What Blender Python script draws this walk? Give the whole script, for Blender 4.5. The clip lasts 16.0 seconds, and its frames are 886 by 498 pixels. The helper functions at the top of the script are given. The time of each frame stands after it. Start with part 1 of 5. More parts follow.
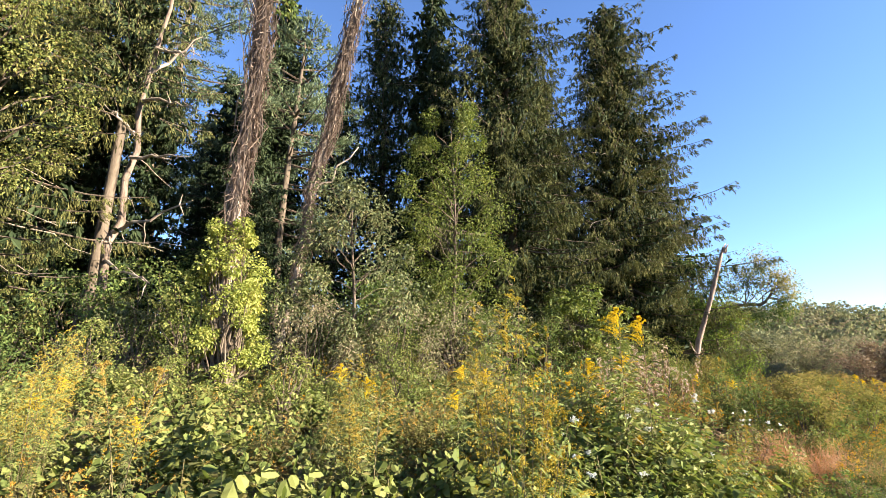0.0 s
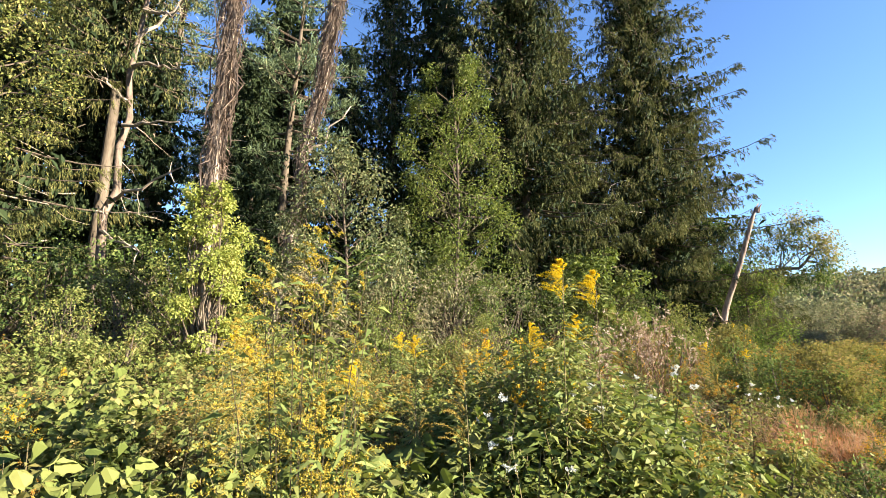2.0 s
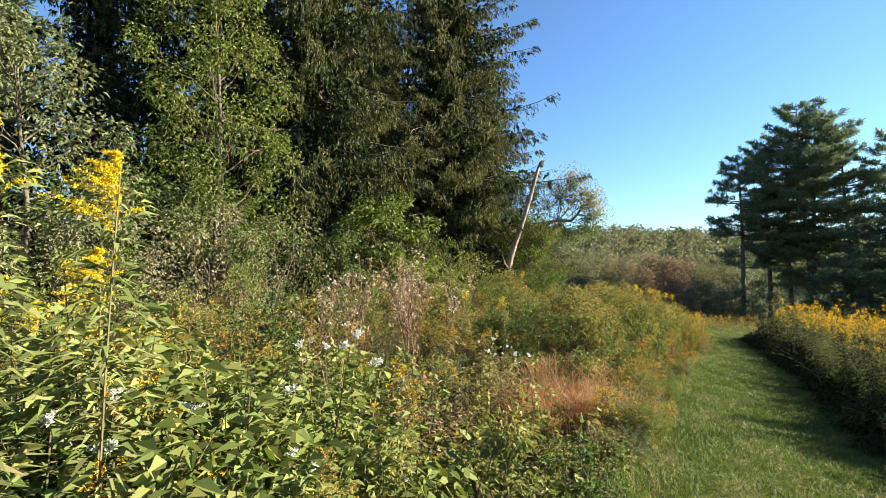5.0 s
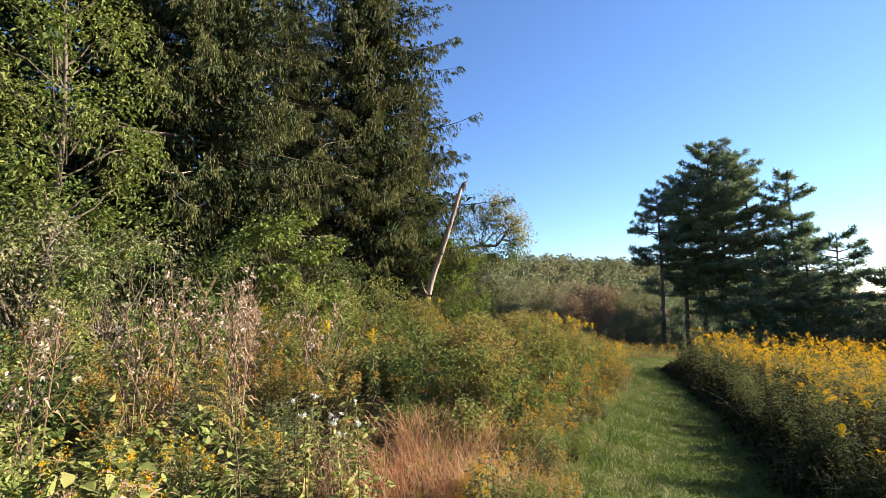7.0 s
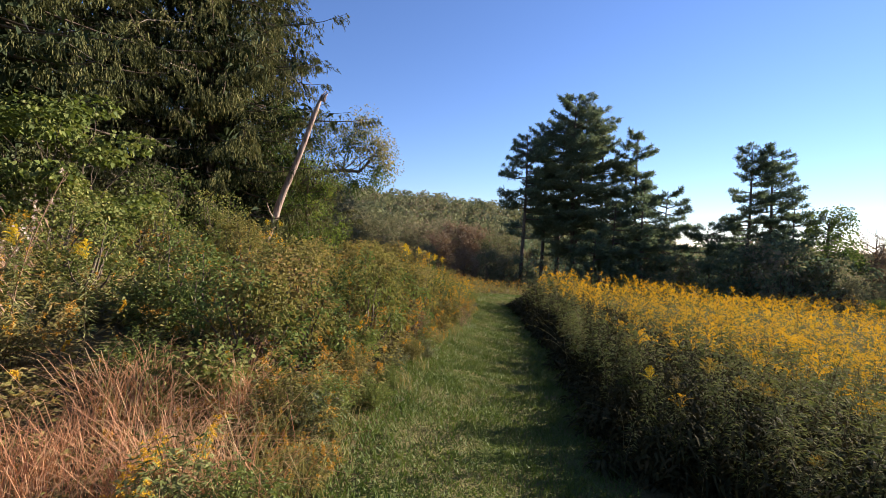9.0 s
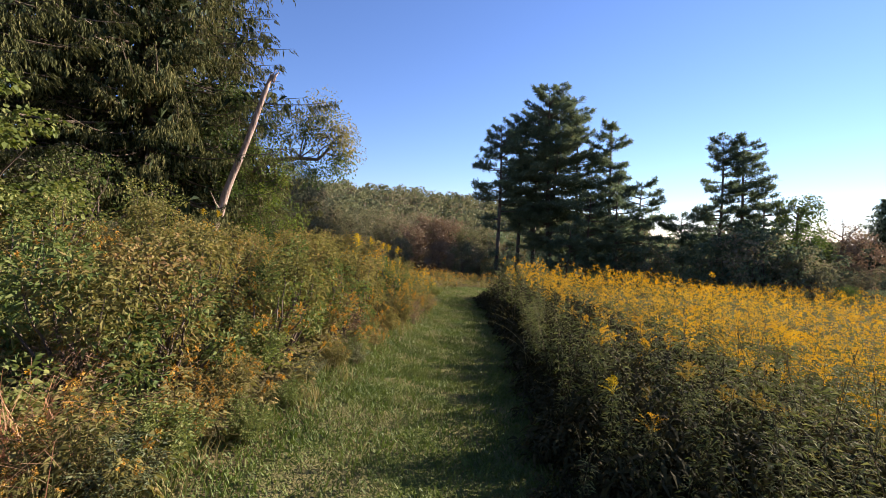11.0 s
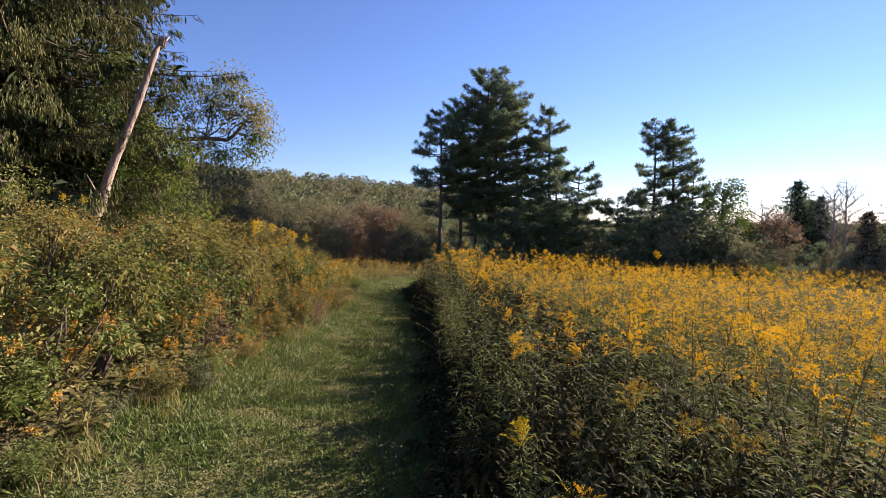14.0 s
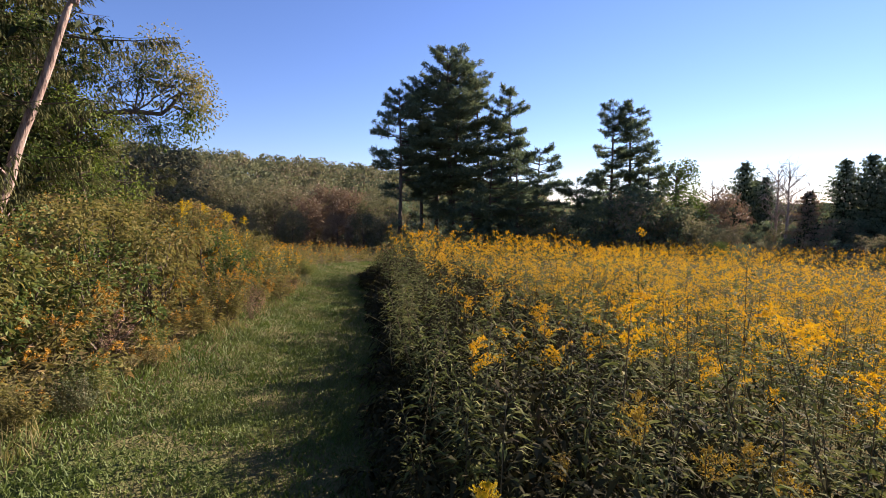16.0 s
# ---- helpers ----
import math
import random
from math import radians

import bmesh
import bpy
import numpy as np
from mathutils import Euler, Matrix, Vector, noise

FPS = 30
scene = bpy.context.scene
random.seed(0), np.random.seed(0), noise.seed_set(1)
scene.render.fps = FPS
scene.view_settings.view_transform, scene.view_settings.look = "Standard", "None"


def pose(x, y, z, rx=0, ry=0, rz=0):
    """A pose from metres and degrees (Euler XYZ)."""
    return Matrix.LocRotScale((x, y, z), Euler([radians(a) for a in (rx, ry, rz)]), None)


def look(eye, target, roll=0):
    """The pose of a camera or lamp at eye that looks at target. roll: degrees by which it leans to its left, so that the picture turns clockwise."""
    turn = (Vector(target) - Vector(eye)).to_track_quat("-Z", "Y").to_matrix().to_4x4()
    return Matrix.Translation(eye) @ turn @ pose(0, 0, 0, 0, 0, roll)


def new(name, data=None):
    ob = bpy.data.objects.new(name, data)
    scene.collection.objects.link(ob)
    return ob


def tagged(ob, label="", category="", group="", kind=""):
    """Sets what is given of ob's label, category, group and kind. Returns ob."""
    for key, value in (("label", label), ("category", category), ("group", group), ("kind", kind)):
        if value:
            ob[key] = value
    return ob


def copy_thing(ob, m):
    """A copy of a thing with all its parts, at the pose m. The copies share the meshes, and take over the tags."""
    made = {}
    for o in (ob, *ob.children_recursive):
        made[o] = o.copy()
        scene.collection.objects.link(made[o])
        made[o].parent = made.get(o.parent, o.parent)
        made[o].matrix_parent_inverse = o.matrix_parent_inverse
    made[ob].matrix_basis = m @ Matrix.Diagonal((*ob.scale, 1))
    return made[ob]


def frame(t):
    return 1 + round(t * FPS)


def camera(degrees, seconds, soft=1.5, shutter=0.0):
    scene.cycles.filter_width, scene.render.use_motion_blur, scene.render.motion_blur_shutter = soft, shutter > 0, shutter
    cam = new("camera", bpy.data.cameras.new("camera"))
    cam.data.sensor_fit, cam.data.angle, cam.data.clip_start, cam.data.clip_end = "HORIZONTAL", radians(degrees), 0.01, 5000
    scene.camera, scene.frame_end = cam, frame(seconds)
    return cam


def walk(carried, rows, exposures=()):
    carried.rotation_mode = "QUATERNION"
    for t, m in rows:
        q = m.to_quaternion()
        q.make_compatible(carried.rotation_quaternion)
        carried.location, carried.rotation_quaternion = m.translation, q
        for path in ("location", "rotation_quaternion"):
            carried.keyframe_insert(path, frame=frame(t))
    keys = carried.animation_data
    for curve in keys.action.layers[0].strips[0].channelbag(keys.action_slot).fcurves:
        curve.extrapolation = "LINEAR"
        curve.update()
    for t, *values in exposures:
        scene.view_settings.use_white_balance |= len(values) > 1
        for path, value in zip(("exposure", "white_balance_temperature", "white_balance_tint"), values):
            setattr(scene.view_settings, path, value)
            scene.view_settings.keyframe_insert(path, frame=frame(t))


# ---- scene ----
cam = camera(86.7, 16.0, 0.85)
METRES, EYE, TILT, LEAN, TURN = 10.0, 1.65, 13.0, 0.0, 0.0
ROWS = [
    (0.0, 0.0, 0.0, 0.0, 0.0, 0.0, -0.0),
    (0.5, 0.0165, 0.0236, -0.0063, 3.24, -0.44, 0.5),
    (1.0, 0.0369, 0.0479, -0.0115, 3.59, -1.49, 0.91),
    (1.5, 0.0653, 0.0628, -0.0198, 2.96, -2.06, 0.83),
    (2.0, 0.0887, 0.0787, -0.0218, 3.64, -3.54, 1.08),
    (2.5, 0.1035, 0.1017, -0.0296, 2.72, -5.0, 1.22),
    (3.0, 0.1244, 0.1337, -0.0354, 0.16, -7.07, 1.24),
    (3.5, 0.1521, 0.1588, -0.0406, -4.5, -9.42, 0.83),
    (4.0, 0.1735, 0.1838, -0.0471, -9.48, -10.51, -0.12),
    (4.5, 0.1991, 0.2082, -0.0547, -13.88, -10.14, -1.02),
    (5.0, 0.2268, 0.2319, -0.0613, -17.32, -9.18, -2.43),
    (7.5, 0.3933, 0.3583, -0.0977, -28.04, -4.79, -5.13),
    (8.0, 0.4268, 0.3744, -0.1071, -32.84, -6.25, -7.34),
    (8.5, 0.4599, 0.386, -0.1154, -36.69, -8.84, -9.13),
    (9.0, 0.4901, 0.3974, -0.1205, -38.9, -11.58, -10.26),
    (11.5, 0.6295, 0.4459, -0.1487, -42.57, -11.73, -10.05),
    (12.0, 0.6558, 0.4531, -0.1513, -44.15, -11.89, -10.4),
    (12.5, 0.6808, 0.4595, -0.1533, -45.47, -12.41, -10.98),
    (13.0, 0.6976, 0.4696, -0.1591, -46.7, -12.54, -10.66),
    (13.5, 0.7163, 0.4795, -0.1654, -47.92, -12.36, -10.1),
    (14.0, 0.7369, 0.4853, -0.1676, -48.35, -11.91, -9.79),
    (14.5, 0.753, 0.4916, -0.1714, -48.66, -12.23, -10.09),
    (15.0, 0.7677, 0.5036, -0.1772, -49.97, -12.99, -10.29),
    (15.5, 0.7834, 0.5149, -0.1814, -51.94, -13.44, -9.69),
    (16.0, 0.8021, 0.5228, -0.1836, -53.11, -13.18, -10.02),
]
EXPOSURES = [(0.0, 2.64, 6650, 6), (3.5, 2.5, 6650, -2), (5.0, 2.32, 6650, -4), (7.5, 2.16, 6550, 8), (9.0, 1.8, 6500, 14), (11.5, 1.88, 6500, 18), (16.0, 1.76, 6500, 23)]
walk(cam, [(t, pose(0, 0, EYE, TILT, LEAN, TURN) @ pose(METRES * x, METRES * y, METRES * z, 90 + pitch, roll, yaw)) for t, x, y, z, yaw, pitch, roll in ROWS], exposures=EXPOSURES)

# ---- world, sun, exposure ----
SUN_AZ, SUN_EL = 103.0, 17.0
world = bpy.data.worlds.new("world")
scene.world = world
world.use_nodes = True
wn = world.node_tree.nodes
sky = wn.new("ShaderNodeTexSky")
sky.sky_type, sky.sun_disc = "NISHITA", False
sky.sun_elevation, sky.sun_rotation = radians(SUN_EL), radians(SUN_AZ)
sky.air_density, sky.dust_density, sky.ozone_density = 1.0, 0.0, 4.6
wn["Background"].inputs["Strength"].default_value = 0.056
tint = wn.new("ShaderNodeMix")
tint.data_type, tint.blend_type = "RGBA", "MULTIPLY"
tint.inputs["Factor"].default_value = 1.0
tint.inputs[7].default_value = (1.03, 0.965, 1.11, 1)
world.node_tree.links.new(sky.outputs["Color"], tint.inputs[6])
world.node_tree.links.new(tint.outputs[2], wn["Background"].inputs["Color"])
sun = new("sun", bpy.data.lights.new("sun", "SUN"))
sun.data.energy, sun.data.angle, sun.data.color = 5.0, radians(0.5), (1.0, 0.9, 0.75)
sun_to = Vector((math.sin(radians(SUN_AZ)) * math.cos(radians(SUN_EL)), math.cos(radians(SUN_AZ)) * math.cos(radians(SUN_EL)), math.sin(radians(SUN_EL))))
sun.matrix_world = look(sun_to * 60, (0, 0, 0))

# ---- materials ----


def shader(name):
    m = bpy.data.materials.new(name)
    m.use_nodes = True
    nt = m.node_tree
    return m, nt, nt.nodes, nt.links, nt.nodes["Principled BSDF"]


def ramp_of(nodes, cols):
    r = nodes.new("ShaderNodeValToRGB")
    r.color_ramp.interpolation = "LINEAR"
    el = r.color_ramp.elements
    while len(el) < len(cols):
        el.new(0.5)
    for i, c in enumerate(cols):
        el[i].position = i / max(1, len(cols) - 1)
        el[i].color = (*c, 1)
    return r


def leaf_mat(name, cols, rough=0.65, through_light=0.3, patch=0.6, patch_scale=0.7, spec=0.12):
    """Leaves: each one takes its own tone, patches of a plant shift together, light shines through."""
    m, nt, nodes, links, bsdf = shader(name)
    geo, obi, add = nodes.new("ShaderNodeNewGeometry"), nodes.new("ShaderNodeObjectInfo"), nodes.new("ShaderNodeMath")
    noi, mix, wrap = nodes.new("ShaderNodeTexNoise"), nodes.new("ShaderNodeMath"), nodes.new("ShaderNodeMath")
    noi.inputs["Scale"].default_value, noi.inputs["Detail"].default_value = patch_scale, 3
    links.new(geo.outputs["Position"], noi.inputs["Vector"])
    add.operation, mix.operation, wrap.operation = "MULTIPLY_ADD", "MULTIPLY_ADD", "ADD"
    links.new(geo.outputs["Random Per Island"], add.inputs[0])
    add.inputs[1].default_value, add.inputs[2].default_value = 1.0 - patch * 0.55, -0.42 * patch
    links.new(noi.outputs["Fac"], mix.inputs[0])
    mix.inputs[1].default_value = patch * 1.4
    links.new(add.outputs[0], mix.inputs[2])
    sh = nodes.new("ShaderNodeMath")
    sh.operation = "MULTIPLY_ADD"
    sh.inputs[1].default_value, sh.inputs[2].default_value = 0.2, -0.1
    links.new(obi.outputs["Random"], sh.inputs[0])
    links.new(mix.outputs[0], wrap.inputs[0])
    links.new(sh.outputs[0], wrap.inputs[1])
    ramp = ramp_of(nodes, cols)
    links.new(wrap.outputs[0], ramp.inputs["Fac"])
    bsdf.inputs["Roughness"].default_value = rough
    bsdf.inputs["Specular IOR Level"].default_value = spec
    links.new(ramp.outputs["Color"], bsdf.inputs["Base Color"])
    tr, ms = nodes.new("ShaderNodeBsdfTranslucent"), nodes.new("ShaderNodeMixShader")
    hsv = nodes.new("ShaderNodeHueSaturation")
    hsv.inputs["Saturation"].default_value, hsv.inputs["Value"].default_value = 1.15, 1.3
    links.new(ramp.outputs["Color"], hsv.inputs["Color"])
    links.new(hsv.outputs["Color"], tr.inputs["Color"])
    ms.inputs["Fac"].default_value = through_light
    links.new(bsdf.outputs[0], ms.inputs[1])
    links.new(tr.outputs[0], ms.inputs[2])
    links.new(ms.outputs[0], nodes["Material Output"].inputs["Surface"])
    return m


def bark_mat(name, cols, scale=6.0, bump=0.6, stretch=0.25):
    m, nt, nodes, links, bsdf = shader(name)
    tc, mp = nodes.new("ShaderNodeTexCoord"), nodes.new("ShaderNodeMapping")
    mp.inputs["Scale"].default_value = (1, 1, stretch)
    a, b, mx = nodes.new("ShaderNodeTexNoise"), nodes.new("ShaderNodeTexNoise"), nodes.new("ShaderNodeMath")
    a.inputs["Scale"].default_value, a.inputs["Detail"].default_value = scale, 6
    b.inputs["Scale"].default_value, b.inputs["Detail"].default_value = scale * 6, 4
    links.new(tc.outputs["Object"], mp.inputs["Vector"])
    links.new(mp.outputs["Vector"], a.inputs["Vector"])
    links.new(mp.outputs["Vector"], b.inputs["Vector"])
    mx.operation = "MULTIPLY_ADD"
    mx.inputs[1].default_value = 0.5
    links.new(b.outputs["Fac"], mx.inputs[0])
    half = nodes.new("ShaderNodeMath")
    half.operation = "MULTIPLY_ADD"
    half.inputs[1].default_value, half.inputs[2].default_value = 1.4, -0.45
    links.new(a.outputs["Fac"], half.inputs[0])
    links.new(half.outputs[0], mx.inputs[2])
    ramp = ramp_of(nodes, cols)
    links.new(mx.outputs[0], ramp.inputs["Fac"])
    links.new(ramp.outputs["Color"], bsdf.inputs["Base Color"])
    bsdf.inputs["Roughness"].default_value = 0.9
    bsdf.inputs["Specular IOR Level"].default_value = 0.15
    bp = nodes.new("ShaderNodeBump")
    bp.inputs["Strength"].default_value, bp.inputs["Distance"].default_value = bump, 0.04
    links.new(mx.outputs[0], bp.inputs["Height"])
    links.new(bp.outputs[0], bsdf.inputs["Normal"])
    return m


def soil_mat(name, cols, scale=1.2, fine=30.0):
    m, nt, nodes, links, bsdf = shader(name)
    geo = nodes.new("ShaderNodeNewGeometry")
    a, b, mx = nodes.new("ShaderNodeTexNoise"), nodes.new("ShaderNodeTexNoise"), nodes.new("ShaderNodeMath")
    a.inputs["Scale"].default_value, a.inputs["Detail"].default_value = scale, 5
    b.inputs["Scale"].default_value, b.inputs["Detail"].default_value = fine, 5
    for n in (a, b):
        links.new(geo.outputs["Position"], n.inputs["Vector"])
    mx.operation = "MULTIPLY_ADD"
    mx.inputs[1].default_value = 0.9
    off = nodes.new("ShaderNodeMath")
    off.operation = "MULTIPLY_ADD"
    off.inputs[1].default_value, off.inputs[2].default_value = 1.2, -0.55
    links.new(a.outputs["Fac"], off.inputs[0])
    links.new(b.outputs["Fac"], mx.inputs[0])
    links.new(off.outputs[0], mx.inputs[2])
    ramp = ramp_of(nodes, cols)
    links.new(mx.outputs[0], ramp.inputs["Fac"])
    links.new(ramp.outputs["Color"], bsdf.inputs["Base Color"])
    bsdf.inputs["Roughness"].default_value = 1.0
    bsdf.inputs["Specular IOR Level"].default_value = 0.0
    bp = nodes.new("ShaderNodeBump")
    bp.inputs["Strength"].default_value, bp.inputs["Distance"].default_value = 0.8, 0.05
    links.new(b.outputs["Fac"], bp.inputs["Height"])
    links.new(bp.outputs[0], bsdf.inputs["Normal"])
    return m


M_SOIL = soil_mat("soil_and_thatch", [(0.05, 0.045, 0.02), (0.09, 0.08, 0.035), (0.13, 0.10, 0.05), (0.08, 0.09, 0.03)])
M_TURF = soil_mat("turf_soil", [(0.035, 0.055, 0.016), (0.07, 0.085, 0.027), (0.13, 0.11, 0.05), (0.06, 0.085, 0.024)], 1.7, 45)
M_GRASS = leaf_mat("mown_grass", [(0.04, 0.066, 0.014), (0.075, 0.108, 0.024), (0.105, 0.135, 0.034), (0.14, 0.145, 0.048)], 0.6, 0.2, 1.0, 2.2, 0.2)
M_GR_LEAF = leaf_mat("goldenrod_leaf", [(0.05, 0.063, 0.02), (0.112, 0.126, 0.04), (0.185, 0.188, 0.074), (0.22, 0.178, 0.088)], 0.8, 0.2, 0.6, 1.5, 0.02)
M_HERB = leaf_mat("bank_herb_leaf", [(0.068, 0.068, 0.022), (0.138, 0.128, 0.042), (0.205, 0.172, 0.064), (0.275, 0.17, 0.08)], 0.8, 0.36, 0.8, 1.2, 0.05)
# brown of dead leaves, taken darker to carry the shade under the goldenrod
M_UNDER = leaf_mat("dead_leaf_darkened_for_shade", [(0.018, 0.018, 0.009), (0.034, 0.033, 0.014), (0.052, 0.048, 0.021), (0.07, 0.052, 0.028)], 0.8, 0.06, 0.5, 1.5, 0.03)
M_MAPLE = leaf_mat("fresh_maple_leaf", [(0.055, 0.085, 0.018), (0.10, 0.14, 0.028), (0.16, 0.195, 0.045), (0.22, 0.22, 0.06)], 0.6, 0.32, 0.6, 0.9, 0.12)
M_FLOWER = leaf_mat("goldenrod_flower", [(0.36, 0.185, 0.014), (0.54, 0.295, 0.018), (0.63, 0.385, 0.03), (0.4, 0.27, 0.065)], 0.7, 0.25, 0.7, 0.9)
M_FLOWER_Y = leaf_mat("bright_goldenrod_flower", [(0.42, 0.285, 0.018), (0.56, 0.4, 0.024), (0.66, 0.49, 0.035)], 0.7, 0.25, 0.6, 0.9)
M_FADED = leaf_mat("faded_flower", [(0.2, 0.125, 0.03), (0.29, 0.195, 0.045), (0.36, 0.26, 0.07), (0.25, 0.19, 0.08)], 0.8, 0.25, 0.7, 0.9)
M_SPENT = leaf_mat("spent_flower", [(0.24, 0.125, 0.032), (0.38, 0.2, 0.044), (0.47, 0.27, 0.055), (0.35, 0.21, 0.075)], 0.85, 0.2, 0.8, 0.9, 0.05)
M_GR_STEM = bark_mat("herb_stem", [(0.06, 0.06, 0.025), (0.13, 0.10, 0.05), (0.16, 0.12, 0.07)], 20, 0.2)
M_BROAD = leaf_mat("broad_leaf", [(0.06, 0.08, 0.02), (0.115, 0.136, 0.036), (0.185, 0.188, 0.058), (0.3, 0.23, 0.09)], 0.65, 0.3, 0.7, 1.4, 0.12)
M_SHRUB = leaf_mat("shrub_leaf", [(0.035, 0.06, 0.018), (0.07, 0.10, 0.03), (0.12, 0.15, 0.045), (0.18, 0.17, 0.06)], 0.7, 0.3, 0.6, 1.1, 0.08)
M_OLIVE = leaf_mat("olive_leaf", [(0.045, 0.058, 0.026), (0.09, 0.105, 0.046), (0.15, 0.16, 0.075), (0.14, 0.115, 0.055)], 0.6, 0.25, 0.5, 1.2, 0.18)
M_BRIGHT = leaf_mat("bright_leaf", [(0.05, 0.07, 0.018), (0.09, 0.115, 0.028), (0.145, 0.16, 0.045), (0.21, 0.2, 0.06)], 0.6, 0.3, 0.6, 0.9)
M_YVINE = leaf_mat("yellow_vine_leaf", [(0.13, 0.16, 0.034), (0.22, 0.245, 0.06), (0.32, 0.32, 0.09), (0.38, 0.28, 0.11)], 0.5, 0.35, 0.6, 1.6)
M_LEAFY = leaf_mat("green_herb_leaf", [(0.052, 0.074, 0.021), (0.105, 0.132, 0.038), (0.165, 0.182, 0.055), (0.225, 0.2, 0.072)], 0.6, 0.3, 0.7, 1.3, 0.1)
M_THIN = leaf_mat("thinning_leaf", [(0.09, 0.105, 0.04), (0.16, 0.165, 0.06), (0.24, 0.21, 0.075), (0.34, 0.25, 0.09)], 0.6, 0.3, 0.6, 1.2)
M_SOFT = leaf_mat("soft_yellow_plume", [(0.2, 0.165, 0.03), (0.3, 0.225, 0.04), (0.38, 0.28, 0.06), (0.3, 0.19, 0.06)], 0.85, 0.25, 0.8, 1.1, 0.04)
M_SPRUCE = leaf_mat("spruce_needles", [(0.034, 0.038, 0.016), (0.07, 0.075, 0.028), (0.115, 0.115, 0.044), (0.155, 0.13, 0.055)], 0.8, 0.12, 0.5, 0.5, 0.05)
# slightly lighter spruce needles, sunlight put into the colour
M_SPRUCE_L = leaf_mat("spruce_needles_sun_toned", [(0.042, 0.047, 0.016), (0.08, 0.082, 0.027), (0.125, 0.12, 0.042), (0.15, 0.12, 0.05)], 0.8, 0.2, 0.5, 0.5, 0.05)
# spruce needles again, with the shade of wood and inner crown in the colour
M_SPRUCE_D = leaf_mat("spruce_needles_shade_toned", [(0.014, 0.022, 0.011), (0.026, 0.038, 0.016), (0.042, 0.052, 0.021)], 0.7, 0.08, 0.5, 0.5, 0.08)
# these four are lightened in colour to stand for haze over the distance
M_PINE = leaf_mat("pine_needles", [(0.06, 0.09, 0.06), (0.1, 0.133, 0.08), (0.14, 0.172, 0.095), (0.175, 0.185, 0.1)], 0.65, 0.3, 0.6, 0.4, 0.1)
M_WOODS = leaf_mat("hill_leaf", [(0.088, 0.1, 0.055), (0.135, 0.145, 0.075), (0.18, 0.175, 0.09), (0.2, 0.16, 0.1), (0.165, 0.17, 0.085)], 0.85, 0.2, 1.0, 0.06, 0.03)
M_BRUSH = leaf_mat("far_brush_leaf", [(0.078, 0.086, 0.046), (0.13, 0.132, 0.07), (0.2, 0.177, 0.103), (0.225, 0.17, 0.115)], 0.7, 0.3, 0.8, 0.12)
M_RUST = leaf_mat("rusty_leaf", [(0.14, 0.1, 0.065), (0.205, 0.14, 0.09), (0.245, 0.185, 0.12)], 0.6, 0.2, 0.6, 0.3)
M_DRYGRASS = leaf_mat("red_dry_grass", [(0.24, 0.10, 0.055), (0.38, 0.185, 0.10), (0.46, 0.28, 0.16), (0.48, 0.34, 0.2)], 0.6, 0.3, 0.7, 1.0)
M_STRAW = leaf_mat("straw_grass", [(0.10, 0.11, 0.035), (0.17, 0.15, 0.06), (0.26, 0.20, 0.09)], 0.6, 0.3, 0.6, 1.0)
M_WEED = leaf_mat("brown_weed", [(0.13, 0.078, 0.048), (0.22, 0.135, 0.085), (0.32, 0.21, 0.14)], 0.8, 0.15, 0.5, 2.0)
M_FLUFF = leaf_mat("seed_fluff", [(0.24, 0.165, 0.12), (0.36, 0.27, 0.21), (0.52, 0.44, 0.37)], 0.9, 0.4, 0.3, 3.0)
M_WHITE = leaf_mat("white_petal", [(0.45, 0.44, 0.4), (0.65, 0.65, 0.62)], 0.7, 0.35, 0.3, 3.0)
M_BARK = bark_mat("brown_bark", [(0.045, 0.032, 0.024), (0.10, 0.075, 0.055), (0.17, 0.13, 0.10)], 4)
M_BARK_L = bark_mat("pale_bark", [(0.13, 0.10, 0.08), (0.27, 0.21, 0.165), (0.40, 0.33, 0.27)], 5)
M_SNAG = bark_mat("bare_wood", [(0.05, 0.033, 0.026), (0.17, 0.113, 0.088), (0.31, 0.225, 0.18), (0.42, 0.335, 0.28)], 9, 0.9, 0.16)
M_VINEBARK = bark_mat("vine_bark", [(0.06, 0.042, 0.032), (0.14, 0.10, 0.078), (0.25, 0.19, 0.155)], 9, 0.5)

# ---- the lie of the land ----
LEFT_EDGE = [(-9, -6.2), (-6, -3.6), (-3, -1.0), (0, 1.4), (2.5, 3.4), (5, 5.5), (7, 7.6), (9.7, 9.8), (11.5, 11.3), (14.5, 14.0), (16.2, 16.0), (17.6, 17.1), (20, 17.9), (28, 18.2)]
RIGHT_EDGE = [(-7.5, -8), (-4.4, -5.4), (-1.5, -2.8), (2.5, 0.7), (5.2, 3.0), (6.9, 4.5), (8.6, 6.1), (10.4, 7.5), (11.8, 8.9), (13, 10.0), (14.8, 11.8), (16.3, 13.7), (17.6, 15.1), (20, 15.8), (28, 16.0)]
WALKED = [(0, 0), (0.9, 0.8), (1.5, 1.6), (2.3, 2.4), (3.9, 3.7), (4.9, 4.15), (6.3, 4.7), (7.2, 5.05), (8.05, 5.55)]


def smooth(a, b, v):
    u = np.clip((v - a) / (b - a), 0, 1)
    return u * u * (3 - 2 * u)


def wave_noise(x, y, seed=0.0):
    return (np.sin(x * 1.3 + seed) * np.cos(y * 1.7 - seed * 2) + 0.6 * np.sin(x * 2.9 + y * 2.1 + seed * 3) + 0.4 * np.cos(x * 5.3 - y * 4.4 + seed)) / 2.0


